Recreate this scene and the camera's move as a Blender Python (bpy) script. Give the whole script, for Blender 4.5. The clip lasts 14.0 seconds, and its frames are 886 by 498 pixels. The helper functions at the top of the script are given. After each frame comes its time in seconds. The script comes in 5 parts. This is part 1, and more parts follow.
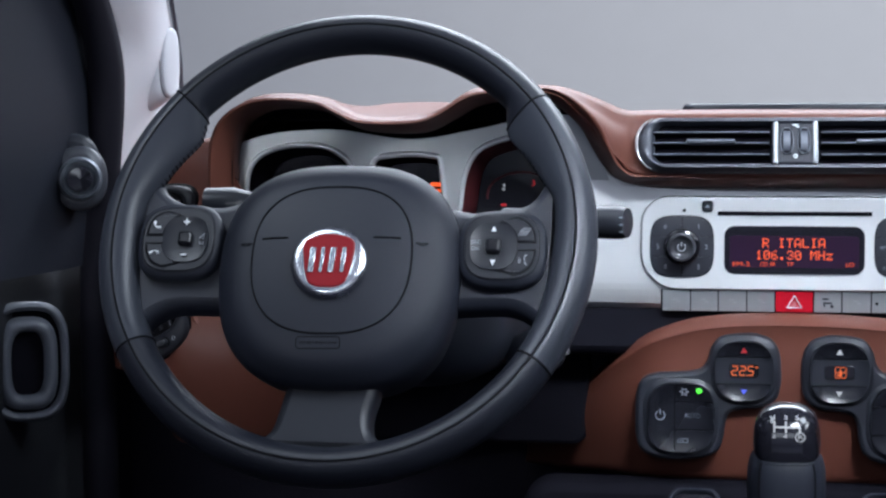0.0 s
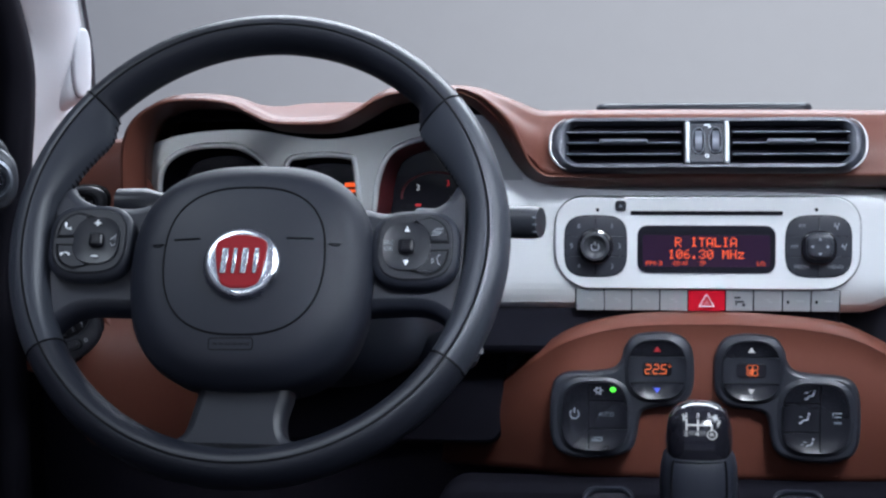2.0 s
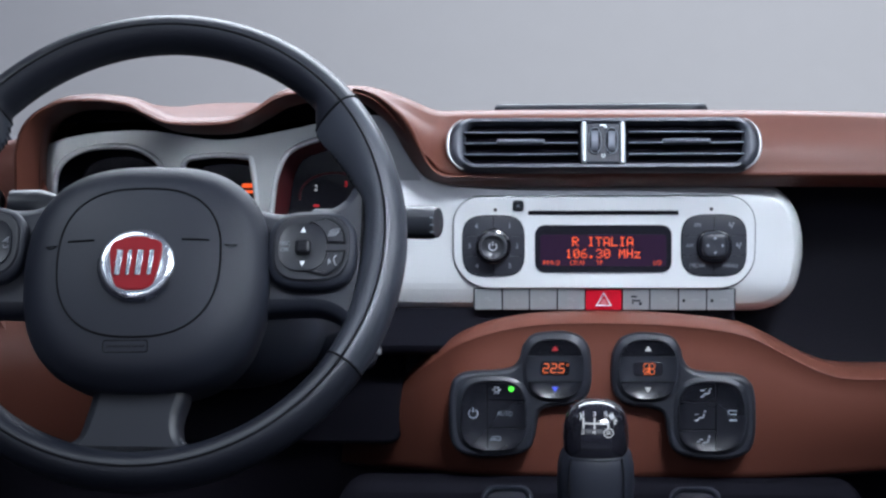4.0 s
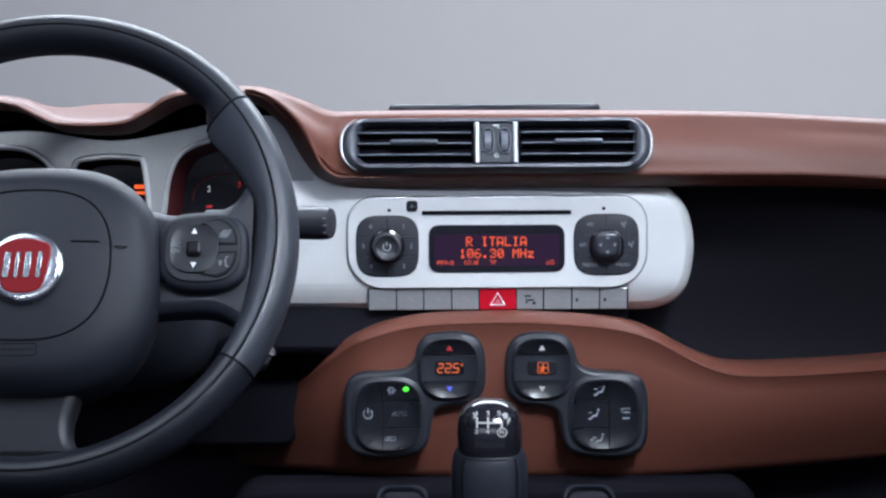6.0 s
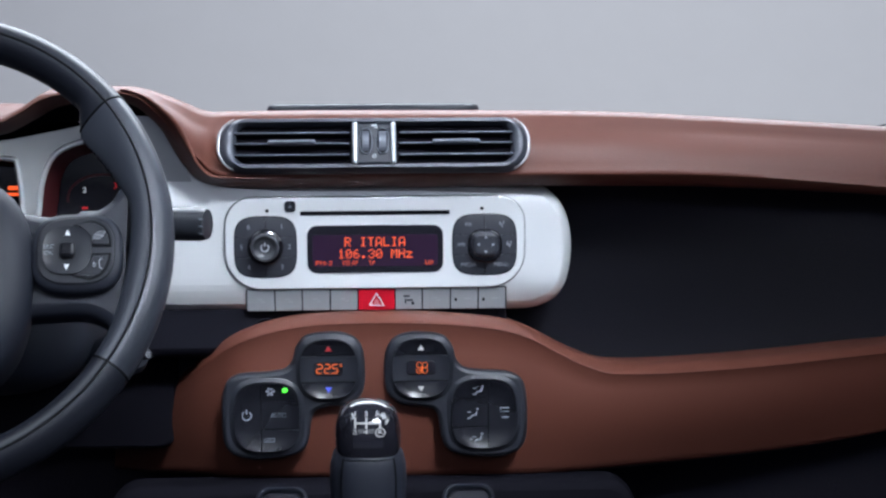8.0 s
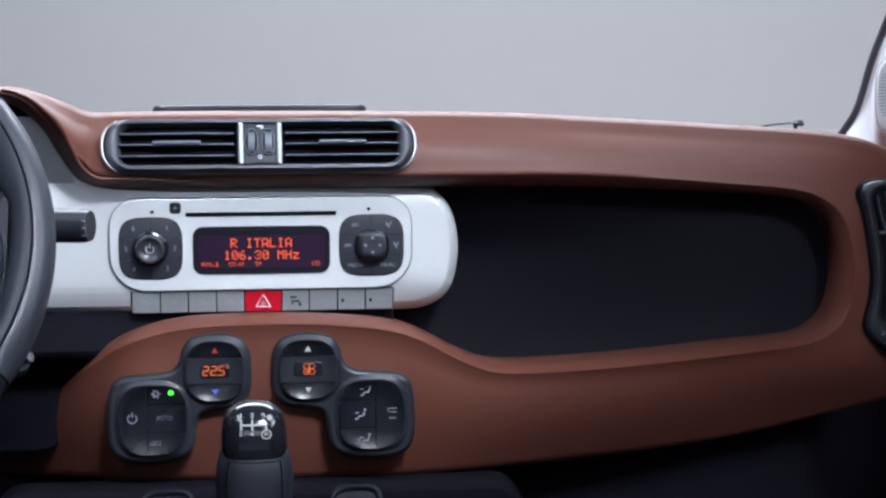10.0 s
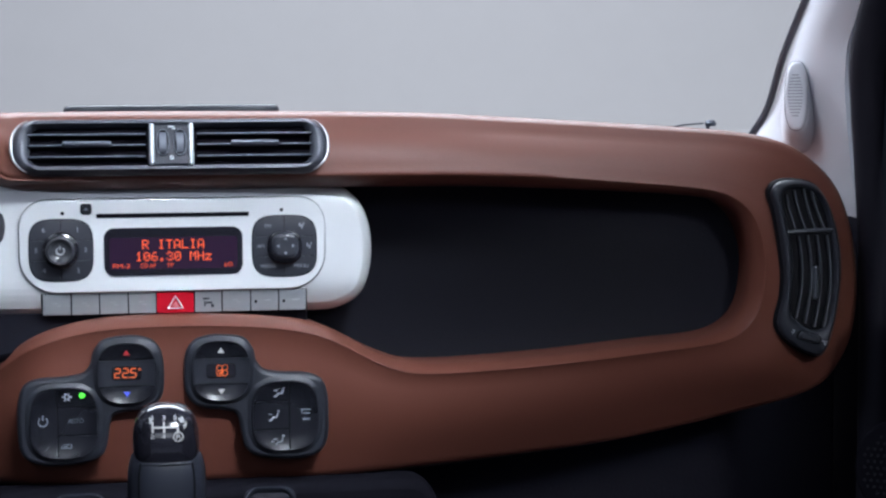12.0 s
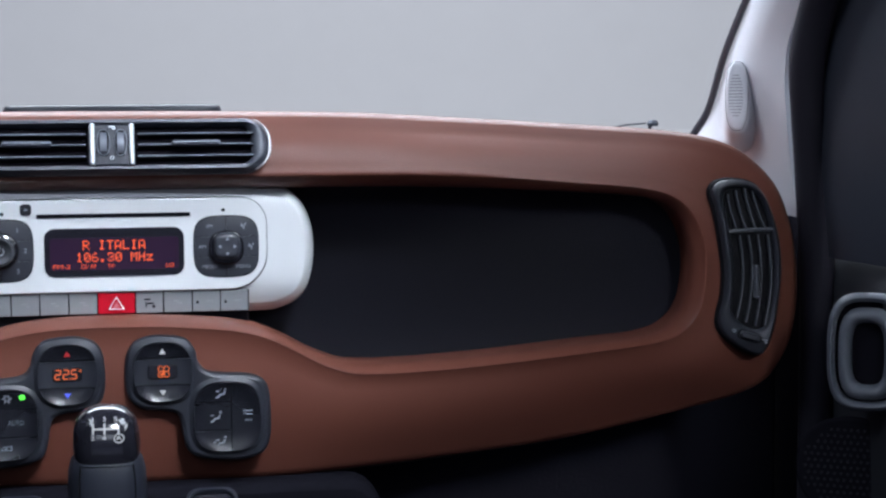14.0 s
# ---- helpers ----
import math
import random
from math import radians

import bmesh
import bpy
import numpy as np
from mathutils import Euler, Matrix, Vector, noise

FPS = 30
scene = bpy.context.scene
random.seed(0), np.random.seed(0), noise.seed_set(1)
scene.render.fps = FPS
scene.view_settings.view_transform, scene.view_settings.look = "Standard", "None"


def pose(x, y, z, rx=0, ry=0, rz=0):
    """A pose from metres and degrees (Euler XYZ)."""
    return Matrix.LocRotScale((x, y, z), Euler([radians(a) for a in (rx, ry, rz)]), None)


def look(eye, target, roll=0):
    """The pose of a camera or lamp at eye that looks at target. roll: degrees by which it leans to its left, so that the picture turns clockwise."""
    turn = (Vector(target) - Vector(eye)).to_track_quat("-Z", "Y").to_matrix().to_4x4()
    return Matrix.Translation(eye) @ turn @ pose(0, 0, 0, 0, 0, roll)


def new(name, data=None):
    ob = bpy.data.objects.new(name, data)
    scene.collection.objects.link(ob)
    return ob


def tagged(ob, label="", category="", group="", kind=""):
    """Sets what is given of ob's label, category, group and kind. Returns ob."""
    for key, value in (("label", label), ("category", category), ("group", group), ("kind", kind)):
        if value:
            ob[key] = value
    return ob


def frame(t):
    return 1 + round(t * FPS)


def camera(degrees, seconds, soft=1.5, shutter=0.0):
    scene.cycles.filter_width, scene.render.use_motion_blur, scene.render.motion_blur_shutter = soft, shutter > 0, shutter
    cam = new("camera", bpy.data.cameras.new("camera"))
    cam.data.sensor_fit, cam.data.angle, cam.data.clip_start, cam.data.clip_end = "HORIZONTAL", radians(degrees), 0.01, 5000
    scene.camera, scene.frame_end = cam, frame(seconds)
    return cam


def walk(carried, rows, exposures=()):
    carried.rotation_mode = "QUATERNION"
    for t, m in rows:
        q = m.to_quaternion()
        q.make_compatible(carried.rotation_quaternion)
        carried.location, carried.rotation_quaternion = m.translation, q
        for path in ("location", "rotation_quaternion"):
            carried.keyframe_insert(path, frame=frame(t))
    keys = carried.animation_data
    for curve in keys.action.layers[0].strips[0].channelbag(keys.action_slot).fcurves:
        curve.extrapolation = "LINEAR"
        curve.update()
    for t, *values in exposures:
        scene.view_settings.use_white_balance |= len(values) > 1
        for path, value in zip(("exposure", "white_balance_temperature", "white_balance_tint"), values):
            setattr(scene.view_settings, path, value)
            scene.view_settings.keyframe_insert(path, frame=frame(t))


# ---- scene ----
cam = camera(27.326, 14.0, soft=2.4)
EYE = 1.10
# seconds, x, y, turn to the left, pitch, roll: a tripod head panning to the right between the front seats
ROWS = [
    (0, -0.0504, -0.0012, 9.141, -4.340, -0.222),
    (0.5, -0.0494, -0.0011, 8.614, -4.336, -0.240),
    (1, -0.0481, -0.0009, 7.990, -4.339, -0.242),
    (1.5, -0.0469, -0.0008, 7.350, -4.340, -0.254),
    (2, -0.0454, -0.0007, 6.613, -4.343, -0.258),
    (2.5, -0.0440, -0.0005, 5.881, -4.343, -0.284),
    (3, -0.0425, -0.0004, 5.108, -4.343, -0.285),
    (5.5, -0.0349, -0.0000, 1.295, -4.354, -0.341),
    (6, -0.0333, -0.0000, 0.467, -4.356, -0.352),
    (6.5, -0.0317, -0.0000, -0.344, -4.361, -0.348),
    (7, -0.0299, -0.0000, -1.228, -4.367, -0.359),
    (7.5, -0.0281, -0.0001, -2.132, -4.369, -0.364),
    (8, -0.0262, -0.0001, -3.123, -4.373, -0.370),
    (10.5, -0.0182, -0.0008, -7.181, -4.379, -0.369),
    (11, -0.0168, -0.0009, -7.855, -4.380, -0.366),
    (11.5, -0.0157, -0.0011, -8.460, -4.382, -0.390),
    (12, -0.0145, -0.0012, -9.029, -4.386, -0.402),
    (12.5, -0.0136, -0.0013, -9.508, -4.385, -0.400),
    (13, -0.0127, -0.0015, -9.955, -4.388, -0.393),
    (13.5, -0.0120, -0.0016, -10.338, -4.390, -0.406),
    (14, -0.0112, -0.0017, -10.736, -4.396, -0.398),
]
walk(cam, [(t, pose(x, y, EYE, 90 + pitch, 0, yaw) @ pose(0, 0, 0, 0, 0, roll)) for t, x, y, yaw, pitch, roll in ROWS], exposures=[(0, 0.0, 6150, 10), (14, 0.0, 6150, 10)])

# ---- light: a photo studio with softboxes over and beside the car, plus added fills ----
world = bpy.data.worlds.new("studio_air")
world.use_nodes = True
world.node_tree.nodes["Background"].inputs[0].default_value = (0.57, 0.60, 0.87, 1)
world.node_tree.nodes["Background"].inputs[1].default_value = 0.20
scene.world = world


def softbox(name, eye, target, w, h, watts, rgb=(1, 1, 1)):
    lamp = bpy.data.lights.new(name, "AREA")
    lamp.shape, lamp.size, lamp.size_y, lamp.energy, lamp.color = "RECTANGLE", w, h, watts, rgb
    ob = new(name, lamp)
    ob.matrix_world = look(eye, target)
    return ob


softbox("softbox_key_left", (-1.25, 0.70, 2.75), (0.1, 1.7, 0.95), 1.0, 0.8, 22, (0.84, 0.92, 1.0))
softbox("softbox_key_right", (1.30, 0.70, 2.75), (0.0, 1.7, 0.95), 1.0, 0.8, 28, (0.84, 0.92, 1.0))
softbox("softbox_rear", (-0.2, -1.7, 1.85), (0.0, 1.7, 1.0), 1.6, 0.5, 6, (0.86, 0.92, 1.0))
# the next four are added fills, each brightening one spot, not known studio lamps
softbox("fill_lower_panel", (0.42, 0.25, 2.15), (-0.05, 1.7, 0.83), 0.6, 0.5, 1.4, (0.88, 0.93, 1.0)).data.spread = radians(16)
softbox("fill_vent_end", (1.00, -0.7, 1.80), (0.62, 1.7, 0.94), 0.35, 0.3, 0.42, (0.92, 0.95, 1.0)).data.spread = radians(20)
softbox("fill_wheel_rim", (1.55, 0.65, 1.95), (-0.2, 1.4, 1.05), 0.9, 0.5, 1.1, (0.88, 0.94, 1.0)).data.spread = radians(40)
softbox("fill_knee_panel", (-0.82, -0.5, 1.42), (-0.55, 1.72, 0.89), 0.3, 0.3, 0.13, (0.94, 0.96, 1.0)).data.spread = radians(14)
softbox("softbox_overhead", (0.1, 3.1, 2.75), (0.1, 1.6, 0.9), 2.6, 0.8, 100, (0.86, 0.92, 1.0))
softbox("softbox_backdrop", (1.3, 4.2, 3.2), (1.4, 7.5, 1.2), 5.0, 1.0, 114, (1.0, 0.982, 0.955))

# ---- materials ----


def mat(name, rgb, rough=0.5, metal=0.0, bump=0.0, scale=400.0, var=0.10, coat=0.0, ior=1.45, spec=0.5):
    m = bpy.data.materials.new(name)
    m.use_nodes = True
    nt = m.node_tree
    b = nt.nodes["Principled BSDF"]
    b.inputs["Metallic"].default_value, b.inputs["IOR"].default_value = metal, ior
    b.inputs["Coat Weight"].default_value, b.inputs["Coat Roughness"].default_value = coat, 0.15
    b.inputs["Specular IOR Level"].default_value = spec
    co = nt.nodes.new("ShaderNodeTexCoord")
    fine, broad = nt.nodes.new("ShaderNodeTexNoise"), nt.nodes.new("ShaderNodeTexNoise")
    fine.inputs["Scale"].default_value, broad.inputs["Scale"].default_value = scale, 9.0
    fine.inputs["Detail"].default_value, broad.inputs["Detail"].default_value = 3.0, 4.0
    nt.links.new(co.outputs["Object"], fine.inputs["Vector"])
    nt.links.new(co.outputs["Object"], broad.inputs["Vector"])
    mix = nt.nodes.new("ShaderNodeMix")
    mix.data_type = "RGBA"
    mix.inputs[6].default_value = (*[c * (1 - var) for c in rgb], 1)
    mix.inputs[7].default_value = (*[min(1, c * (1 + var)) for c in rgb], 1)
    nt.links.new(broad.outputs["Fac"], mix.inputs[0])
    nt.links.new(mix.outputs[2], b.inputs["Base Color"])
    wear = nt.nodes.new("ShaderNodeMapRange")
    wear.inputs["To Min"].default_value, wear.inputs["To Max"].default_value = max(0.02, rough - 0.06), min(1, rough + 0.06)
    nt.links.new(broad.outputs["Fac"], wear.inputs["Value"])
    nt.links.new(wear.outputs["Result"], b.inputs["Roughness"])
    if bump:
        bu = nt.nodes.new("ShaderNodeBump")
        bu.inputs["Strength"].default_value, bu.inputs["Distance"].default_value = bump, 0.0006
        nt.links.new(fine.outputs["Fac"], bu.inputs["Height"])
        nt.links.new(bu.outputs["Normal"], b.inputs["Normal"])
    return m


def glow(name, rgb, strength):
    m = bpy.data.materials.new(name)
    m.use_nodes = True
    b = m.node_tree.nodes["Principled BSDF"]
    b.inputs["Base Color"].default_value = (0.02, 0.01, 0.01, 1)
    b.inputs["Emission Color"].default_value = (*rgb, 1)
    b.inputs["Emission Strength"].default_value = strength
    return m


LEATHER = mat("black_leather", (0.0115, 0.0132, 0.0195), 0.40, bump=0.3, scale=700, spec=0.4)
LEATHER_GRIP = mat("smooth_leather", (0.030, 0.034, 0.044), 0.36, bump=0.12, scale=900, spec=0.45)
SOFT_BLACK = mat("soft_touch_plastic", (0.0122, 0.0144, 0.0225), 0.5, bump=0.25, scale=900, spec=0.4)
SPOKE_GREY = mat("spoke_plastic", (0.018, 0.020, 0.026), 0.36, bump=0.1, scale=900, spec=0.45)
KEY_BLACK = mat("key_plastic", (0.0095, 0.0110, 0.0160), 0.38, bump=0.05, scale=900, spec=0.4)
GLOSS_BLACK = mat("gloss_black", (0.009, 0.009, 0.013), 0.07, coat=0.6)
# black of ducts and slots; also stands in for shade under the dash
DEEP_BLACK = mat("black_and_shade", (0.0052, 0.0050, 0.0078), 0.8, spec=0.05)
GROOVE = mat("groove_black", (0.007, 0.007, 0.009), 0.8, spec=0.1)
DARK_DASH = mat("dark_dash_plastic", (0.0080, 0.0080, 0.0125), 0.5, bump=0.4, scale=500, spec=0.10)
BROWN = mat("brown_dash", (0.110, 0.0370, 0.0250), 0.46, bump=0.18, scale=600, var=0.07, spec=0.32)
SILVER = mat("silver_fascia", (0.80, 0.82, 0.83), 0.45, 0.62, bump=0.05, scale=900, var=0.03)
BEZEL_GREY = mat("cluster_bezel", (0.46, 0.48, 0.49), 0.40, 0.7, var=0.04)
SILVER_DARK = mat("silver_button", (0.47, 0.50, 0.52), 0.42, 0.75, bump=0.05, scale=900, var=0.03)
VENT_GREY = mat("vent_frame_grey", (0.040, 0.044, 0.057), 0.36, 0.2, var=0.05)
CHROME = mat("chrome", (0.60, 0.62, 0.66), 0.26, 1.0, var=0.02)
VENT_RING = mat("vent_ring_metal", (0.36, 0.355, 0.36), 0.40, 1.0, var=0.05)
PULL_GREY = mat("pull_grey_plastic", (0.085, 0.092, 0.110), 0.40, bump=0.2, scale=600)
SLAT_EDGE = mat("slat_edge", (0.115, 0.13, 0.155), 0.45, 0.4, var=0.03)
SATIN = mat("satin_chrome", (0.62, 0.64, 0.67), 0.24, 1.0, var=0.03)
RED_ENAMEL = mat("red_enamel", (0.24, 0.006, 0.011), 0.38, var=0.04, spec=0.25)
HAZARD_RED = mat("hazard_red", (0.42, 0.004, 0.017), 0.45, var=0.05, spec=0.3)
WHITE_PRINT = mat("white_print", (0.75, 0.77, 0.80), 0.5, var=0.02)
MARK_PRINT = mat("pale_print", (0.28, 0.29, 0.32), 0.5, var=0.02)
GREY_PRINT = mat("grey_print", (0.19, 0.21, 0.24), 0.5, var=0.02)
PILLAR_GREY = mat("pale_grey_trim", (0.60, 0.605, 0.64), 0.6, bump=0.2, scale=700, var=0.03)
RUBBER = mat("black_rubber", (0.0095, 0.0088, 0.0140), 0.7, bump=0.2, spec=0.2)
DOOR_BLACK = mat("door_plastic", (0.017, 0.018, 0.022), 0.55, bump=0.5, scale=500, spec=0.3)
DOOR_GREY = mat("door_grey_plastic", (0.0145, 0.0165, 0.0235), 0.45, bump=0.3, scale=500, spec=0.3)
DISPLAY = mat("display_face", (0.016, 0.005, 0.019), 0.3, var=0.15)
GAUGE_RED = mat("gauge_red_wall", (0.110, 0.020, 0.024), 0.4, var=0.1)
POD_BLACK = mat("pod_soft_plastic", (0.0150, 0.0165, 0.0225), 0.42, bump=0.15, scale=900, spec=0.4)
GLOSS_KEY = mat("glossy_key_plastic", (0.0075, 0.0080, 0.0115), 0.27, var=0.05, spec=0.5)
PAD_GREY = mat("radio_key_plastic", (0.026, 0.028, 0.036), 0.36, bump=0.05, scale=900, spec=0.45)
KNOB_GREY = mat("knob_plastic", (0.034, 0.035, 0.041), 0.26, spec=0.5)
TAB_GREY = mat("vent_tab_grey", (0.12, 0.13, 0.155), 0.38, 0.4, var=0.04)
SWITCH_PRINT = mat("pale_switch_print", (0.52, 0.55, 0.57), 0.5, var=0.02)
PALE_RED = mat("faded_red_print", (0.55, 0.16, 0.18), 0.5, var=0.03)
SLAT_BLACK = mat("slat_black", (0.010, 0.010, 0.014), 0.5, spec=0.3)
SLAT_DIM = mat("slat_dim_edge", (0.050, 0.054, 0.064), 0.42, var=0.05)
TAB_DARK = mat("dark_tab_grey", (0.045, 0.048, 0.058), 0.36, var=0.05)
SEAL_GREY = mat("grey_screen_seal", (0.055, 0.058, 0.075), 0.5, var=0.08)
SLIT_GREY = mat("shaded_slit", (0.26, 0.265, 0.30), 0.7, var=0.03)
STUDIO = mat("studio_paint", (0.62, 0.63, 0.65), 0.85, bump=0.1, scale=40, var=0.02)
CARPET = mat("black_carpet", (0.022, 0.021, 0.030), 0.95, bump=0.8, scale=300, spec=0.03)
YELLOW_PAINT = mat("yellow_body_paint", (0.50, 0.32, 0.02), 0.3, coat=0.5)
ORANGE_GLOW = glow("orange_segments", (1.0, 0.11, 0.015), 1.1)
SEGMENT_GLOW = glow("amber_segments", (1.0, 0.17, 0.015), 0.8)
RED_GLOW = glow("red_segments", (0.9, 0.02, 0.03), 0.42)
BLUE_GLOW = glow("blue_mark", (0.10, 0.16, 1.0), 1.0)
GREEN_GLOW = glow("green_lamp", (0.10, 1.0, 0.05), 1.6)
WHITE_GLOW = glow("glowing_white_mark", (0.8, 0.85, 0.9), 0.62)

GLASS = bpy.data.materials.new("windscreen_glass")
GLASS.use_nodes = True
gb = GLASS.node_tree.nodes["Principled BSDF"]
gb.inputs["Transmission Weight"].default_value, gb.inputs["Roughness"].default_value, gb.inputs["IOR"].default_value = 1.0, 0.0, 1.01

# ---- shapes ----
PLACES = {}
SKIP = Matrix()


def thing(name, m, label, category, group="", kind=""):
    ob = new(name)
    ob.matrix_world = m
    ob.empty_display_size = 0.01
    PLACES[ob.name] = m.copy()
    return tagged(ob, label, category, group, kind)


def part(name, bm, material, parent=None, label="", local=False, sharp=50):
    if parent is not None and not local:
        bm.transform(PLACES[parent.name].inverted())
    bmesh.ops.recalc_face_normals(bm, faces=bm.faces)
    for e in bm.edges:
        if len(e.link_faces) == 2 and e.calc_face_angle(0) > radians(sharp):
            e.smooth = False
    for f in bm.faces:
        f.smooth = True
    me = bpy.data.meshes.new(name)
    bm.to_mesh(me)
    bm.free()
    me.materials.append(material)
    ob = new(name, me)
    if parent is not None:
        ob.parent = parent
        PLACES[ob.name] = PLACES[parent.name]
    else:
        PLACES[ob.name] = Matrix()
    return tagged(ob, label)


def solid(name, bm, material, label, category, kind="structure"):
    return tagged(part(name, bm, material), label, category, "", kind)


def face_at(x, y, z, lean=0.0, turn=0.0):
    """Local x to the right, local y up, local z towards the seats. lean: top tilted away; turn: about the upright."""
    return pose(x, y, z, 0, 0, turn) @ pose(0, 0, 0, 90 - lean)


def rr(cx, cy, w, h, r, k=5):
    pts = []
    for sx, sy, a0 in ((1, 1, 0), (-1, 1, 90), (-1, -1, 180), (1, -1, 270)):
        for i in range(k + 1):
            a = radians(a0 + 90 * i / k)
            pts.append((cx + sx * (w / 2 - r) + r * math.cos(a), cy + sy * (h / 2 - r) + r * math.sin(a)))
    return pts


def oval(cx, cy, a, b, n=2.0, count=48):
    out = []
    for i in range(count):
        t = 2 * math.pi * i / count
        c, s = math.cos(t), math.sin(t)
        out.append((cx + a * math.copysign(abs(c) ** (2 / n), c), cy + b * math.copysign(abs(s) ** (2 / n), s)))
    return out


def spline(points, per=6, closed=False):
    P = [Vector(p) for p in points]
    n, out = len(P), []
    for i in range(n if closed else n - 1):
        if closed:
            a, b, c, d = P[i - 1], P[i], P[(i + 1) % n], P[(i + 2) % n]
        else:
            a, b, c, d = P[max(i - 1, 0)], P[i], P[i + 1], P[min(i + 2, n - 1)]
        for k in range(per):
            t = k / per
            out.append(0.5 * (2 * b + (c - a) * t + (2 * a - 5 * b + 4 * c - d) * t * t + (3 * b - a - 3 * c + d) * t ** 3))
    if not closed:
        out.append(P[-1])
    return out


def inset(outline, d):
    P = [Vector(p[:2]) for p in outline]
    area = sum(P[i - 1].x * P[i].y - P[i].x * P[i - 1].y for i in range(len(P)))
    sign, out = (1 if area > 0 else -1), []
    for i, p in enumerate(P):
        e, g = P[i] - P[i - 1], P[(i + 1) % len(P)] - P[i]
        if e.length < 1e-9 or g.length < 1e-9:
            e = g = P[(i + 1) % len(P)] - P[i - 1]
        e, g = e.normalized(), g.normalized()
        m = Vector((-e.y - g.y, e.x + g.x))
        out.append(p + m * sign * d / max(0.5, 1 + e.dot(g)))
    return out


def loft(rings, closed=True, cap0=False, cap1=False, bm=None):
    bm = bm or bmesh.new()
    rows = [[bm.verts.new(p) for p in ring] for ring in rings]
    n = len(rows[0])
    for a, b in zip(rows, rows[1:]):
        for i in range(n if closed else n - 1):
            j = (i + 1) % n
            try:
                bm.faces.new((a[i], a[j], b[j], b[i]))
            except ValueError:
                pass
    if cap0:
        bm.faces.new(rows[0][::-1])
    if cap1:
        bm.faces.new(rows[-1])
    return bm


def plate(outline, thick, bevel, m=SKIP, lift=0.0, bm=None, dome=0.0):
    """A slab with a rounded front edge, its back at lift, its front at lift + thick."""
    def ring(d, h):
        return [m @ Vector((p[0], p[1], lift + h)) for p in (inset(outline, d) if d else outline)]
    rings = [ring(0, 0), ring(0, thick - bevel), ring(bevel * 0.3, thick - bevel * 0.3), ring(bevel, thick)]
    if dome:
        rings += [ring(bevel * 2, thick + dome * 0.6), ring(bevel * 3.5, thick + dome)]
    bm = loft(rings, True, True, True, bm)
    bm.faces.ensure_lookup_table()
    for e in bm.faces[-1].edges:
        e.smooth = False
    return bm


def frame_ring(outer, inner, thick, bevel, m=SKIP, lift=0.0, inner_depth=None):
    """A flat ring between two outlines of equal count."""
    deep = thick if inner_depth is None else inner_depth

    def ring(pts, h):
        return [m @ Vector((p[0], p[1], lift + h)) for p in pts]
    return loft([ring(outer, 0), ring(outer, thick - bevel), ring(inset(outer, bevel), thick), ring(inset(inner, -bevel), thick),
                 ring(inner, thick - bevel), ring(inner, thick - deep)])


def tube(path, radius, sides=8, closed=False, m=SKIP, bm=None):
    P = [m @ Vector(p) for p in path]
    n, rings, side = len(P), [], None
    for i in range(n):
        t = (P[(i + 1) % n] - P[i - 1]) if closed else (P[min(i + 1, n - 1)] - P[max(i - 1, 0)])
        t.normalize()
        if side is None:
            side = t.orthogonal().normalized()
        side = (side - t * side.dot(t)).normalized()
        up = t.cross(side)
        r = radius[i] if isinstance(radius, (list, tuple)) else radius
        rings.append([P[i] + (side * math.cos(2 * math.pi * k / sides) + up * math.sin(2 * math.pi * k / sides)) * r for k in range(sides)])
    if closed:
        best = min(range(sides), key=lambda k: sum((rings[-1][(q + k) % sides] - rings[0][q]).length for q in range(sides)))
        rings.append([rings[0][(q - best) % sides] for q in range(sides)])
    return loft(rings, True, not closed, not closed, bm)


def lathe(profile, count=40, m=SKIP, bm=None, n=2.0, ky=1.0):
    """Radius and height pairs turned about local z."""
    rings = [[m @ Vector((x, y * ky, h)) for x, y in oval(0, 0, max(r, 1e-5), max(r, 1e-5), n, count)] for r, h in profile]
    return loft(rings, True, True, True, bm)


def words(text, size, m, width=None, thick=0.0002, track=1.0):
    cu = bpy.data.curves.new("words", "FONT")
    cu.body, cu.size, cu.align_x, cu.align_y, cu.space_character = text, size, "CENTER", "CENTER", track
    ob = new("words", cu)
    me = bpy.data.meshes.new_from_object(ob.evaluated_get(bpy.context.evaluated_depsgraph_get()))
    bm = bmesh.new()
    bm.from_mesh(me)
    bpy.data.objects.remove(ob)
    bpy.data.meshes.remove(me)
    bpy.data.curves.remove(cu)
    if width and bm.verts:
        w = max(v.co.x for v in bm.verts) - min(v.co.x for v in bm.verts)
        for v in bm.verts:
            v.co.x *= width / w
    bm.transform(m)
    return bm


def clip(outline, x0, x1, y0, y1):
    """The part of a convex outline inside a rectangle."""
    P = [(p[0], p[1]) for p in outline]
    for axis, limit, keep in ((0, x0, 1), (0, x1, -1), (1, y0, 1), (1, y1, -1)):
        out = []
        for a, b in zip(P, P[1:] + P[:1]):
            ia, ib = (a[axis] - limit) * keep >= 0, (b[axis] - limit) * keep >= 0
            if ia:
                out.append(a)
            if ia != ib:
                t = (limit - a[axis]) / (b[axis] - a[axis])
                out.append((a[0] + (b[0] - a[0]) * t, a[1] + (b[1] - a[1]) * t))
        P = out
    return [p for i, p in enumerate(P) if abs(p[0] - P[i - 1][0]) + abs(p[1] - P[i - 1][1]) > 1.5e-4]


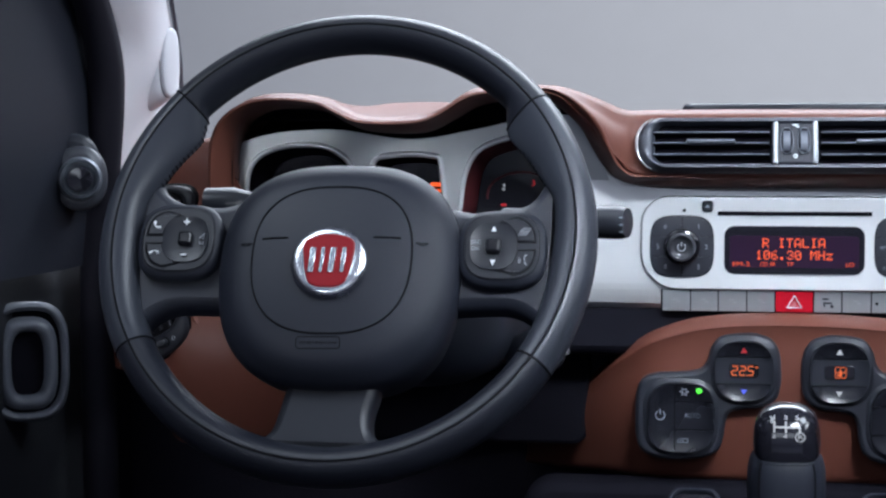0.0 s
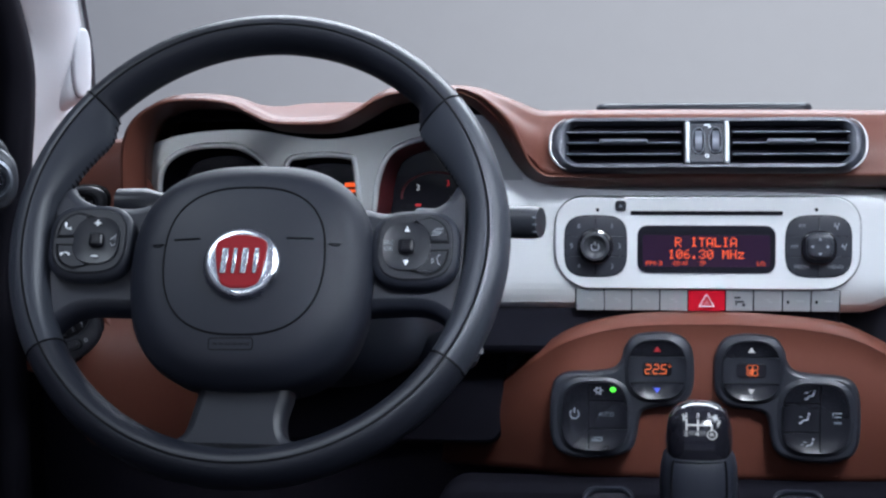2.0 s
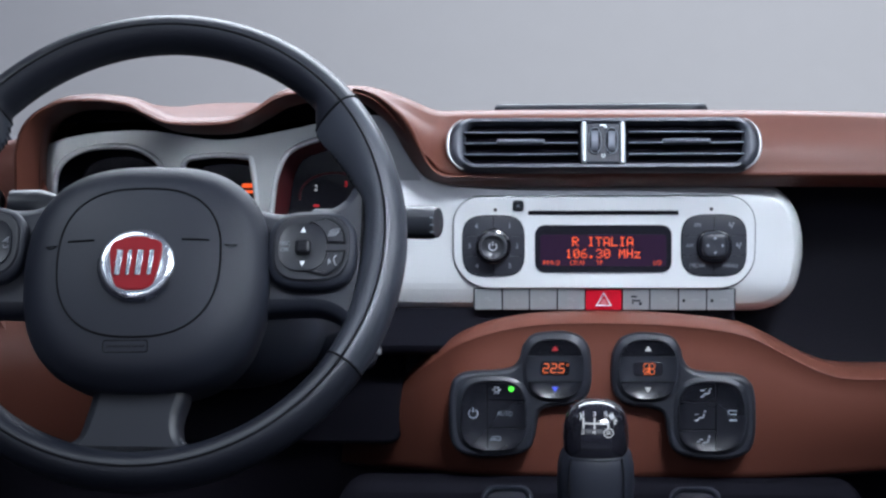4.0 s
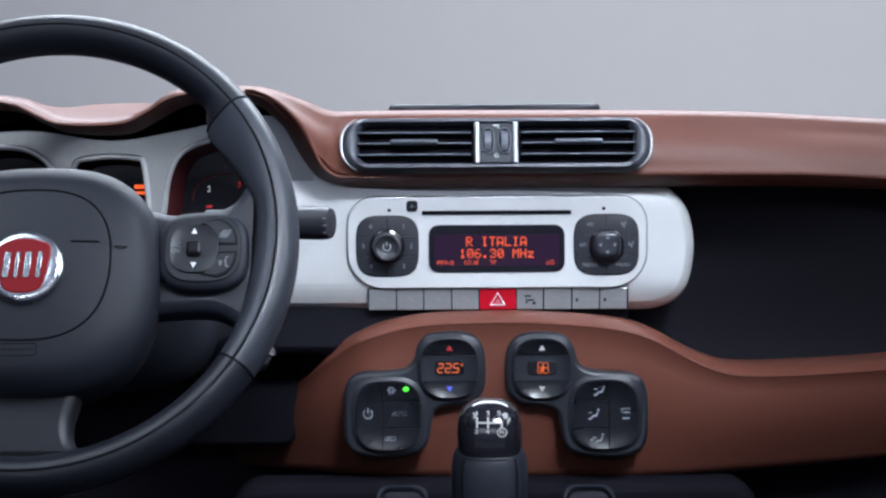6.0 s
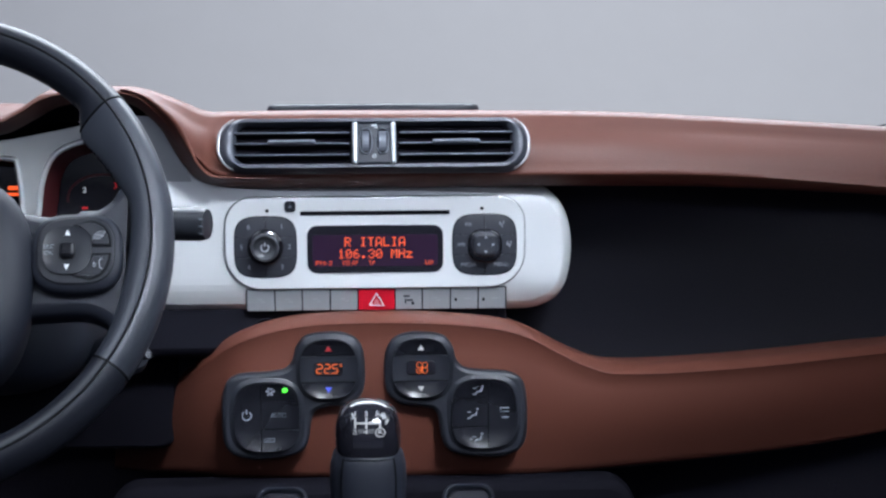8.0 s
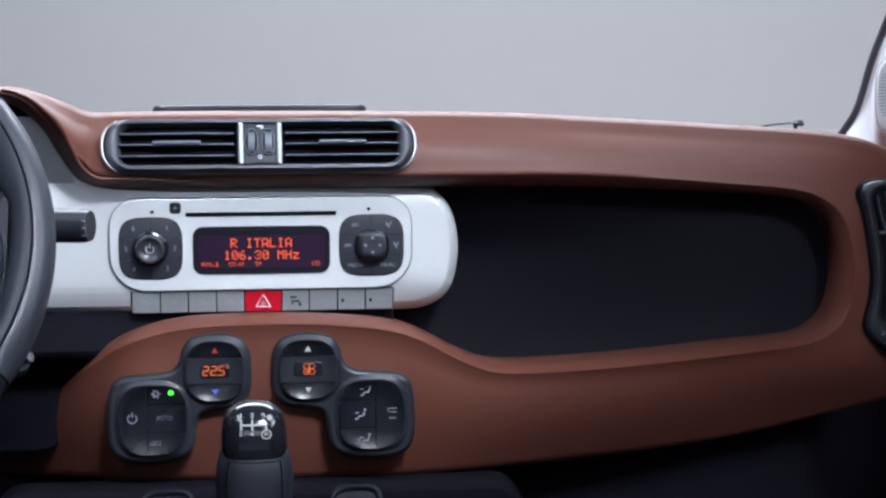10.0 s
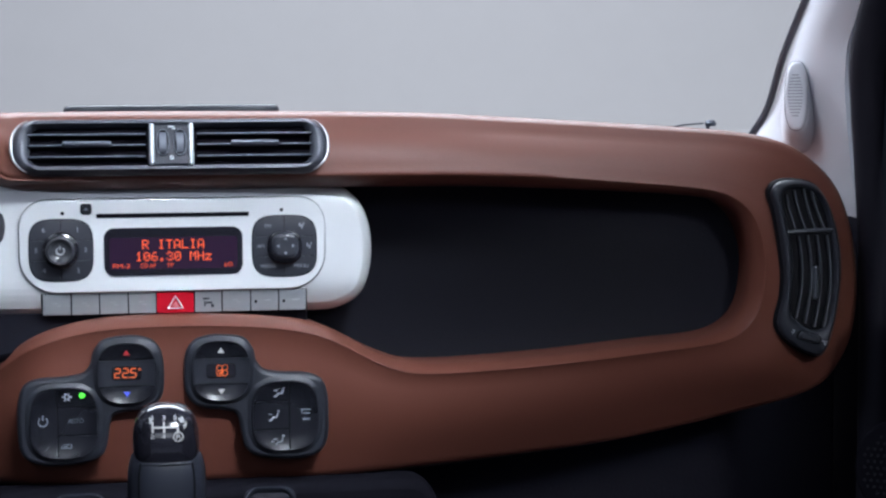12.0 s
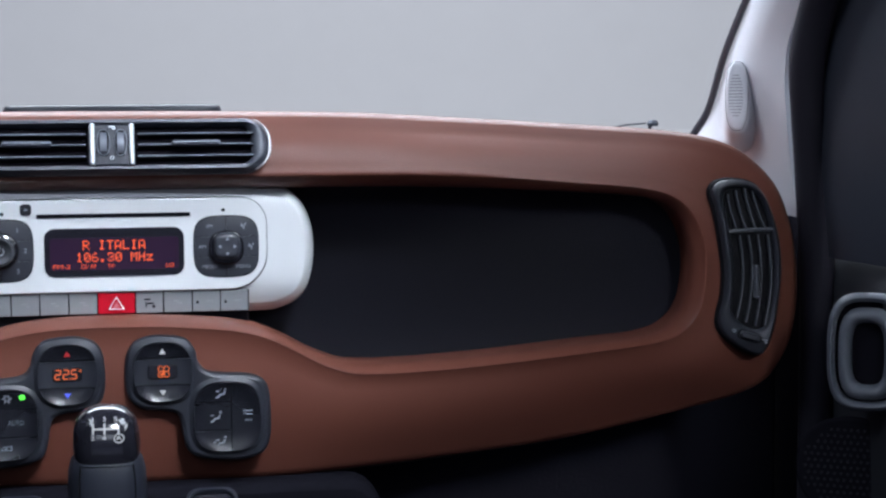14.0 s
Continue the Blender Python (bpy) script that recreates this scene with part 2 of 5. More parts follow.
def bars(rects, m, lift=0.0003):
    """Small flat printed strokes: cx, cy, w, h each."""
    bm = bmesh.new()
    for cx, cy, w, h in rects:
        plate(rr(cx, cy, w, h, min(w, h) * 0.3, 2), lift, lift * 0.3, m, 0, bm)
    return bm


def triangle(cx, cy, w, h, m, lift=0.0004):
    return plate([(cx - w / 2, cy - h / 2), (cx + w / 2, cy - h / 2), (cx, cy + h / 2)], lift, lift * 0.2, m)


def bowl(cx, cy, a, b, n, rim, deep):
    """Height of a shallow dish with a rounded-square outline."""
    def height(x, y):
        q = ((abs(x - cx) / a) ** n + (abs(y - cy) / b) ** n) ** (1 / n)
        return rim - deep * (1 - min(1.0, q) ** 4)
    return height


def dished(outline, m, height, base, step=0.0028):
    """A key whose top follows a height over its plane and whose sides drop to a base."""
    P = [(p[0], p[1]) for p in outline]
    bm = bmesh.new()
    bm.faces.new([bm.verts.new((x, y, 0)) for x, y in P])
    for axis in (0, 1):
        v = min(p[axis] for p in P) + step
        top = max(p[axis] for p in P)
        while v < top - 0.0005:
            co, no = [0, 0, 0], [0, 0, 0]
            co[axis], no[axis] = v, 1
            bmesh.ops.bisect_plane(bm, geom=bm.verts[:] + bm.edges[:] + bm.faces[:], dist=1e-6, plane_co=co, plane_no=no)
            v += step
    rim = [e for e in bm.edges if e.is_boundary]
    for v in bm.verts:
        v.co.z = height(v.co.x, v.co.y)
    sides = bmesh.ops.extrude_edge_only(bm, edges=rim)["geom"]
    for v in sides:
        if isinstance(v, bmesh.types.BMVert):
            v.co.z = base
    bm.transform(m)
    return bm


def off(m, x, y, z=0.0):
    return m @ Matrix.Translation((x, y, z))

# ---- studio ----
bm = loft([[Vector((x, y, z)) for x in (-30, -8, 8, 30)] for y, z in
           [(-30, 0), (0, 0), (5.5, 0)] + [(5.5 + 2 * math.sin(a), 2 - 2 * math.cos(a)) for a in [i * math.pi / 16 for i in range(1, 9)]] + [(7.5, 9)]], closed=False)
solid("ground", bm, STUDIO, "pale grey seamless studio floor curving up into the backdrop", "studio floor")

# ---- car shell round the cabin ----
bm = plate(rr(0, 1.1, 1.5, 2.6, 0.1), 0.04, 0.01, Matrix.Translation((0, 0, 0.30)))
solid("floor", bm, CARPET, "black carpeted car floor", "car floor")
bm = plate(rr(0, 0.66, 1.52, 0.74, 0.05), 0.03, 0.005, face_at(0, 2.02, 0))
solid("wall_firewall", bm, CARPET, "black footwell bulkhead below the dashboard", "bulkhead")

for s, name in ((-1, "wall_side_driver"), (1, "wall_side_passenger")):
    bm = plate(rr(1.20, 0.66, 1.80, 0.76, 0.04), 0.03, 0.005, pose(s * 0.765, 0, 0, 90, 0, 90))
    solid(name, bm, CARPET, "black inner body side behind the door trim", "body side")

# ---- dashboard ----
HOOD_OUT = [(-0.5480, 1.0289), (-0.5470, 1.0722), (-0.5346, 1.0969), (-0.5099, 1.1134), (-0.4769, 1.1175), (-0.4378, 1.1134), (-0.4151, 1.1031), (-0.3945, 1.0959),
            (-0.3461, 1.0969), (-0.3234, 1.1041), (-0.3028, 1.1175), (-0.2822, 1.1227), (-0.2286, 1.1237), (-0.2028, 1.1196), (-0.1752, 1.1092), (-0.1528, 1.1000)]
HOOD_IN = [(-0.5287, 1.0222), (-0.5266, 1.0616), (-0.5162, 1.0876), (-0.4913, 1.1000), (-0.4643, 1.1021), (-0.4363, 1.0990), (-0.4156, 1.0886), (-0.3917, 1.0803),
           (-0.3409, 1.0793), (-0.3118, 1.0917), (-0.2911, 1.1031), (-0.2672, 1.1083), (-0.2257, 1.1083), (-0.2029, 1.0948), (-0.1805, 1.0692), (-0.1583, 1.0424)]
TOP_OUT = [(-0.125, 1.100), (-0.012, 1.100), (0.204, 1.098), (0.329, 1.092), (0.471, 1.083)]
TOP_IN = [(-0.133, 1.028), (-0.013, 1.027), (0.198, 1.027), (0.321, 1.025), (0.454, 1.018)]
END_OUT = [(0.558, 1.076), (0.611, 1.064), (0.647, 1.041), (0.671, 1.008), (0.686, 0.951), (0.686, 0.887), (0.67, 0.842), (0.637, 0.813)]
END_IN = [(0.511, 1.013), (0.537, 1.005), (0.554, 0.989), (0.563, 0.965), (0.565, 0.94), (0.56, 0.907), (0.545, 0.886), (0.517, 0.875)]
LOW_OUT = [(0.556, 0.79), (0.439, 0.77), (0.2982, 0.7566), (0.1932, 0.749), (0.1394, 0.7459), (0.0765, 0.7459), (-0.0143, 0.7459), (-0.0806, 0.7469),
           (-0.1357, 0.7479), (-0.1830, 0.743), (-0.2280, 0.735), (-0.2670, 0.729)]
LOW_IN = [(0.454, 0.869), (0.347, 0.86), (0.243, 0.857), (0.2, 0.867), (0.136, 0.898), (0.066, 0.908), (-0.013, 0.91), (-0.077, 0.906),
          (-0.125, 0.892), (-0.1585, 0.868), (-0.1960, 0.836), (-0.2520, 0.814)]


def pad(outs, ins, depth_out, depth_in, forward, per=5, lips=None, round_face=False):
    """A padded band between two edges: a rolled lip on the inner edge, a face, a rounded outer edge that runs on towards the windscreen."""
    O, I = spline([(*p, 0) for p in outs], per), spline([(*p, 0) for p in ins], per)
    yo, yi = spline([(d, 0, 0) for d in depth_out], per), spline([(d, 0, 0) for d in depth_in], per)
    rise = spline([(d, 0, 0) for d in forward], per)
    lips = spline([(q, g, 0) for q, g in lips or [(0.0125, 1.0)] * len(outs)], per)
    rings = []
    for o, i, a, b, f, q in zip(O, I, yo, yi, rise, lips):
        w = o - i
        L = w.length
        lip, g, e = min(q.x, 0.55 * L), q.y, min(0.012, 0.25 * L)
        w.normalize()
        a, b = a.x, b.x

        def at(s, y, dz=0.0):
            p = i + w * s
            return Vector((p.x, y, p.y + dz))
        ring = [at(0.004, b + 0.085), at(0.001, b + 0.022 + 0.018 * g), at(0.0, b + 0.022 * g), at(lip * 0.22, b + 0.0150 * g), at(lip * 0.52, b + 0.0080 * g), at(lip * 0.8, b + 0.0026 * g), at(lip * 0.93, b + 0.0006 * g), at(lip, b), at(lip * 1.25, b + 0.0014)]
        s0, s1 = lip * 1.25, L - e
        for k in range(1, 7):
            t = k / 6
            ring.append(at(s0 + (s1 - s0) * t, b + 0.0014 + (a - b - 0.0014) * t - (0.009 if round_face and i.y < 0.95 and o.y < 0.85 else 0.005) * math.sin(math.pi * t)))
        ring += [at(L - e * 0.5, a + 0.003), at(L - e * 0.17, a + 0.009), at(L, a + 0.018), at(L, a + 0.05, f.x * 0.4), at(L, a + 0.13, f.x), at(L - 0.01, a + 0.26, f.x)]
        rings.append(ring)
    return loft(rings, closed=False)


dash = thing("dashboard", Matrix.Translation((0, 1.75, 0.75)), "brown padded car dashboard with a silver centre fascia and dark shelf", "dashboard")
n_hood, n_rest = len(HOOD_OUT), len(TOP_OUT) + len(END_OUT)
outs, ins = HOOD_OUT + TOP_OUT + END_OUT + LOW_OUT, HOOD_IN + TOP_IN + END_IN + LOW_IN
# last depths bend the lower band's driver end away, shaping in the wheel's shade
d_out = [1.69] * (n_hood - 2) + [1.70, 1.712] + [1.725] * 3 + [1.735] * (len(TOP_OUT) + len(END_OUT) - 3) + [1.745, 1.735, 1.728] + [1.722] * (len(LOW_OUT) - 7) + [1.728, 1.775, 1.830, 1.880]
d_in = [1.66] * (n_hood - 2) + [1.672, 1.688] + [1.70] * (len(outs) - n_hood - 4) + [1.704, 1.735, 1.790, 1.850]
fwd = [-0.01] * 6 + [0.002, 0.012, 0.012, 0.002] + [-0.01] * 6 + [-0.002] * len(TOP_OUT) + [-0.02] * (len(END_OUT) + len(LOW_OUT))
lips = [(0.021, 1.9)] * (n_hood - 4) + [(0.018, 1.6), (0.0125, 1.2)] + [(0.0125, 1.0)] * (len(TOP_OUT) + 1) + [(0.0095, 0.85)] * (len(outs) - n_hood - len(TOP_OUT) + 1)
part("padded_surround", pad(outs, ins, d_out, d_in, fwd, 5, lips, True), BROWN, dash, "satin brown moulded surround with a rolled lip", sharp=60)
# the rolled lip that sweeps from the hood down under the centre vent: a crease above, a dark face turned down below it
SWEEP = [(-0.2255, 1.1202, -0.2296, 1.1119, 1.6580), (-0.2160, 1.1187, -0.2194, 1.1088, 1.6570), (-0.1998, 1.1114, -0.2053, 1.0974, 1.6560),
         (-0.1837, 1.0978, -0.1937, 1.0828, 1.6580), (-0.1738, 1.0844, -0.1839, 1.0648, 1.6640), (-0.1660, 1.0663, -0.1743, 1.0483, 1.6740),
         (-0.1589, 1.0507, -0.1627, 1.0344, 1.6840), (-0.1471, 1.0402, -0.1485, 1.0278, 1.6910), (-0.1300, 1.0385, -0.1305, 1.0264, 1.6955),
         (-0.0904, 1.0378, -0.0905, 1.0260, 1.6985), (-0.0500, 1.0370, -0.0500, 1.0265, 1.7030)]
ends = zip(spline([(a, b, 0) for a, b, c, d, y in SWEEP], 6), spline([(c, d, 0) for a, b, c, d, y in SWEEP], 6), spline([(y, 0, 0) for a, b, c, d, y in SWEEP], 6))
rings = []
for o, n, y in ends:
    ring = [Vector((o.x + (o.x - n.x) * 0.12, y.x + 0.006, o.y + (o.y - n.y) * 0.12)), Vector((o.x + (o.x - n.x) * 0.05, y.x + 0.001, o.y + (o.y - n.y) * 0.05))]
    for t in (0.04, 0.14, 0.3, 0.5, 0.7, 0.88, 1.0):
        p = o + (n - o) * t
        ring.append(Vector((p.x, y.x + 0.048 * t ** 1.35, p.y)))
    rings.append(ring)
part("hood_lip", loft(rings, closed=False), BROWN, dash, "rolled brown lip sweeping down from the hood", sharp=80)
# the outboard end on the driver's side, and the panel under the wheel
mo, mi = [(-x, z) for x, z in END_OUT[:7]], [(-x, z) for x, z in END_IN[:7]]
part("end_surround", pad(mo, mi, [1.735] * 7, [1.70] * 7, [-0.02] * 7), BROWN, dash, sharp=60)
knee = spline([(0.945, 1.790, 0), (0.935, 1.752, 0), (0.920, 1.725, 0), (0.900, 1.708, 0), (0.875, 1.700, 0), (0.845, 1.701, 0), (0.810, 1.712, 0), (0.780, 1.730, 0), (0.765, 1.760, 0)], 4)
rows = [[Vector((-0.605 + 0.150 * q / 16, p.y - 0.006 + 0.02 * (q / 16) ** 2 + 0.012 * max(0, 1 - q / 3) ** 2, p.x)) for q in range(17)] for p in knee]
part("knee_panel", loft(rows, closed=False), BROWN, dash, "brown panel below the steering column")

# dark back of the open shelf, hollowed towards its ends
rows = []
for k in range(13):
    z = 0.83 + 0.21 * k / 12
    rows.append([Vector((x, 1.79 - 0.045 * max(0, (x - 0.43) / 0.17) ** 2 - 0.03 * max(0, (z - 0.98) / 0.08) ** 2 - 0.006 * max(0, (0.90 - z) / 0.07) ** 2 * (x > 0.1), z))
                 for x in [-0.22 + 0.79 * q / 48 for q in range(49)]])
part("shelf_back", loft(rows, closed=False), DARK_DASH, dash, "dark grained shelf hollow above the glovebox")
# black sheet standing in for the shade round the steering column
part("column_backing", plate(rr(-0.41, 0.86, 0.44, 0.18, 0.02), 0.02, 0.004, face_at(0, 1.80, 0)), DEEP_BLACK, dash)
part("under_fascia", plate(rr(-0.06, 0.895, 0.38, 0.06, 0.02), 0.03, 0.01, face_at(0, 1.765, 0)), DARK_DASH, dash)

# silver centre fascia: one long tongue from the instruments to a round end
fascia = [(-0.30, 0.912), (-0.05, 0.9095), (0.12, 0.908), (0.162, 0.912), (0.183, 0.929), (0.191, 0.964), (0.187, 0.998), (0.173, 1.020), (0.150, 1.0275),
          (0.05, 1.032), (-0.10, 1.034), (-0.150, 1.045), (-0.175, 1.085), (-0.20, 1.095), (-0.210, 1.075), (-0.206, 1.03), (-0.213, 0.985), (-0.245, 0.945), (-0.30, 0.935)]
bm = plate(spline([(*p, 0) for p in fascia], 6, True), 0.045, 0.009, face_at(0, 1.768, 0))
for z in [0.912 + 0.006 * k for k in range(1, 26)]:
    bmesh.ops.bisect_plane(bm, geom=bm.verts[:] + bm.edges[:] + bm.faces[:], plane_co=(0, 0, z), plane_no=(0, 0, 1))
for v in bm.verts:
    v.co.y += 0.010 * max(0, (0.940 - v.co.z) / 0.030) ** 2 + 0.005 * max(0, (v.co.z - 1.004) / 0.03) ** 2
part("centre_fascia", bm, SILVER, dash, "satin silver fascia with a round end")
# near-black colour in place of the shade under the surround
part("console_front", plate(rr(0, 0.60, 0.50, 0.30, 0.03), 0.04, 0.01, face_at(0, 1.735, 0)), DEEP_BLACK, dash)

# storage mat on the top of the dash
tray = spline([(-0.10, 0, 0), (-0.09, 0.05, 0), (0.007, 0.07, 0), (0.105, 0.05, 0), (0.115, 0, 0), (0.007, -0.015, 0)], 6, True)
top_tray = thing("dash_top_mat", Matrix.Translation((0.0, 1.98, 1.088)), "thin dark rubber mat on top of the dashboard", "mat")
part("mat", plate([(p.x, p.y) for p in tray], 0.0185, 0.005, Matrix.Translation((0, 1.99, 1.088))), SPOKE_GREY, top_tray)

# ---- instruments under the hood ----
cluster = thing("instrument_cluster", Matrix.Translation((-0.37, 1.80, 0.98)), "instrument cluster with silver bezels and dark dials under the hood", "instrument cluster")
lining_a = spline([(x, d + 0.036, z + 0.004) for (x, z), d in zip(HOOD_IN, d_in)], 4)
ctr = Vector((-0.35, 1.80, 1.02))
lining_b = [Vector((ctr.x + (p.x - ctr.x) * 1.03, p.y + 0.04, p.z - 0.003)) for p in lining_a]
lining_c = [Vector((ctr.x + (p.x - ctr.x) * 1.06, max(1.735, p.y + 0.05), min(p.z - 0.010, 1.09))) for p in lining_a]
part("hood_lining", loft([lining_a, lining_b, lining_c], closed=False), DEEP_BLACK, cluster, "matt black underside of the hood")
part("backing", plate(rr(-0.37, 0.985, 0.40, 0.21, 0.02), 0.02, 0.004, face_at(0, 1.86, 0)), DEEP_BLACK, cluster)
GAUGES = [
    [(-0.522, 0.964), (-0.523, 1.022), (-0.515, 1.051), (-0.489, 1.065), (-0.452, 1.067), (-0.430, 1.059), (-0.417, 1.042), (-0.4145, 0.993), (-0.430, 0.959)],
    [(-0.401, 0.983), (-0.398, 1.046), (-0.379, 1.057), (-0.340, 1.057), (-0.330, 1.047), (-0.329, 0.988), (-0.362, 0.973)],
    [(-0.311, 0.968), (-0.311, 1.012), (-0.305, 1.0435), (-0.291, 1.064), (-0.257, 1.075), (-0.231, 1.072), (-0.220, 1.0415), (-0.2215, 0.993), (-0.255, 0.954)],
]
bm = bmesh.new()
edges, Fc = [], face_at(0, 1.728, 0)
loops = [spline([(*p, 0) for p in g], 6, True) for g in GAUGES]
border = spline([(-0.552, 0.944, 0), (-0.552, 1.0415, 0), (-0.518, 1.073, 0), (-0.440, 1.0825, 0), (-0.362, 1.073, 0), (-0.294, 1.0825, 0), (-0.235, 1.095, 0), (-0.190, 1.090, 0), (-0.175, 1.05, 0), (-0.175, 0.944, 0)], 5, True)
for loop in [border] + loops:
    vs = [bm.verts.new(Fc @ Vector((p.x, p.y, 0))) for p in loop]
    edges += [bm.edges.new((vs[i - 1], vs[i])) for i in range(len(vs))]
bmesh.ops.triangle_fill(bm, use_beauty=True, edges=edges)
part("bezel", bm, BEZEL_GREY, cluster, "satin grey bezel with three dial openings")
for k, loop in enumerate(loops):
    c = sum(loop, Vector()) / len(loop)
    part("dial_rim", tube([(p.x, p.y, 0.001) for p in loop], 0.0028, 8, True, Fc), SILVER, cluster, "bright dial rim")
    wall = [[Fc @ Vector((c.x + (p.x - c.x) * s, c.y + (p.y - c.y) * s, h)) for p in loop] for s, h in ((1.0, 0.0), (0.88, -0.018), (0.74, -0.040))]
    part("dial_wall", loft(wall), GAUGE_RED if k == 2 else DEEP_BLACK, cluster)
    dial = part("dial", plate([(c.x + (p.x - c.x) * 0.9, c.y + (p.y - c.y) * 0.9) for p in loop], 0.003, 0.001, Fc, -0.045), GLOSS_BLACK, cluster, "dark dial face")
    Fd = off(Fc, c.x, c.y, -0.0418)
    if k == 2:
        arc = [(0.034 * math.cos(radians(a)) + 0.010, 0.023 * math.sin(radians(a)) - 0.008, 0) for a in range(60, 190, 8)]
        part("scale_arc", tube(arc, 0.0011, 6, False, Fd), GAUGE_RED, dial, "dull red scale arc")
        part("numeral", words("2", 0.0080, off(Fd, -0.008, 0.000)), WHITE_GLOW, dial)
        part("numeral", words("3", 0.0080, off(Fd, 0.0215, 0.004)), RED_GLOW, dial)
        for mark in ((0.0315, -0.009, 0.004, 0.008), (-0.008, -0.017, 0.006, 0.0025)):
            part("scale_mark", bars([mark], Fd), RED_GLOW, dial)
    elif k == 1:
        part("readout", bars([(0.022, 0.006, 0.014, 0.004), (0.016, 0.0, 0.020, 0.003)], Fd), ORANGE_GLOW, dial, "orange trip readout")
    else:
        part("needle", bars([(0, 0.01, 0.04, 0.002)], Fd), GREY_PRINT, dial)

# ---- radio ----
RY = 1.7215
Fr = face_at(0.0035, RY, 0.977)
radio = thing("car_radio", face_at(0.0035, RY, 0.977), "silver car radio with orange display and two black key pads", "car radio")
corners = []
for qx, qz, r, a0 in ((0.142 - 0.026, 0.0418 - 0.026, 0.026, 0), (-0.1414 + 0.026, 0.0418 - 0.026, 0.026, 90), (-0.1414 + 0.034, -0.0454 + 0.034, 0.034, 180), (0.142 - 0.034, -0.0454 + 0.034, 0.034, 270)):
    corners += [Vector((qx + r * math.cos(radians(a0 + 90 * i / 10)), qz + r * math.sin(radians(a0 + 90 * i / 10)), 0)) for i in range(11)]
rim = [corners[i] for i in range(len(corners)) if (corners[i] - corners[i - 1]).length > 1e-5]
part("joint", plate([(p.x, p.y) for p in inset(rim, -0.0006)], 0.0012, 0.0003, Fr), VENT_GREY, radio)
part("faceplate", plate([(p.x, p.y) for p in rim], 0.0022, 0.0012, Fr), SILVER, radio, "silver radio faceplate")
part("disc_slot", plate(rr(0.0, 0.0262, 0.141, 0.0040, 0.0005, 2), 0.0006, 0.0002, Fr, 0.0022), DEEP_BLACK, radio, "black disc slot")
part("sensor", plate(oval(-0.1015, 0.0290, 0.0017, 0.0017), 0.0006, 0.0002, Fr, 0.0022), DEEP_BLACK, radio)
part("sensor", plate(oval(0.1012, 0.0296, 0.0017, 0.0017), 0.0006, 0.0002, Fr, 0.0022), DEEP_BLACK, radio)
key = part("eject_key", plate(rr(-0.0799, 0.0328, 0.0105, 0.0105, 0.003), 0.002, 0.001, Fr, 0.0022), KEY_BLACK, radio)
part("print", triangle(-0.0799, 0.0333, 0.0042, 0.0030, off(Fr, 0, 0, 0.0042)), GREY_PRINT, key)
disp = part("display", plate(rr(0, -0.0078, 0.1285, 0.0450, 0.0095, 6), 0.0014, 0.0008, Fr, 0.0022), GLOSS_BLACK, radio, "dark display window")
part("display_face", plate(rr(0.0, -0.0092, 0.1185, 0.0300, 0.003, 4), 0.0004, 0.0001, Fr, 0.0036), DISPLAY, disp, "purple-black backlit screen")
Fx = off(Fr, 0, 0, 0.0042)


def matrix_words(text, cell, m):
    """Dot-matrix capitals on a grid of 5 x 7 cells, lit cells of a row run together."""
    glyphs = {"R": (30, 17, 17, 30, 20, 18, 17), "I": (14, 4, 4, 4, 4, 4, 14), "T": (31, 4, 4, 4, 4, 4, 4), "A": (14, 17, 17, 17, 31, 17, 17), "L": (16, 16, 16, 16, 16, 16, 31),
              "1": (4, 12, 4, 4, 4, 4, 14), "0": (14, 17, 19, 21, 25, 17, 14), "6": (6, 8, 16, 30, 17, 17, 14), "3": (14, 17, 1, 6, 1, 17, 14), ".": (0, 0, 0, 0, 0, 12, 12),
              "M": (17, 27, 21, 21, 17, 17, 17), "H": (17, 17, 17, 31, 17, 17, 17), "z": (0, 0, 31, 2, 4, 8, 31), " ": (0, 0, 0, 0, 0, 0, 0)}
    bm = bmesh.new()
    x = -(len(text) * 6 - 1) / 2 * cell + cell / 2
    for ch in text:
        for r, bits in enumerate(glyphs[ch]):
            c = 0
            while c < 5:
                if bits >> (4 - c) & 1:
                    e = c
                    while e < 4 and bits >> (3 - e) & 1:
                        e += 1
                    plate(rr(x + (c + e) / 2 * cell, (3 - r) * cell * 1.02, (e - c) * cell + cell * 1.06, cell * 0.98, cell * 0.2, 1), 0.0002, 0.00005, m, 0, bm)
                    c = e
                c += 1
        x += cell * 6
    return bm


part("station_name", matrix_words("R ITALIA", 0.00122, off(Fx, -0.0004, -0.0009)), ORANGE_GLOW, disp, "orange station name")
part("frequency", matrix_words("106.30 MHz", 0.00119, off(Fx, 0.0, -0.0122)), ORANGE_GLOW, disp, "orange frequency readout")
for text, x, w in (("FM-2", -0.0485, 0.0155), ("CD AF", -0.0240, 0.0140), ("TP", -0.0035, 0.0062), ("LO", 0.0508, 0.0072)):
    part("status_word", words(text, 0.0056, off(Fx, x, -0.0210), w), ORANGE_GLOW, disp)


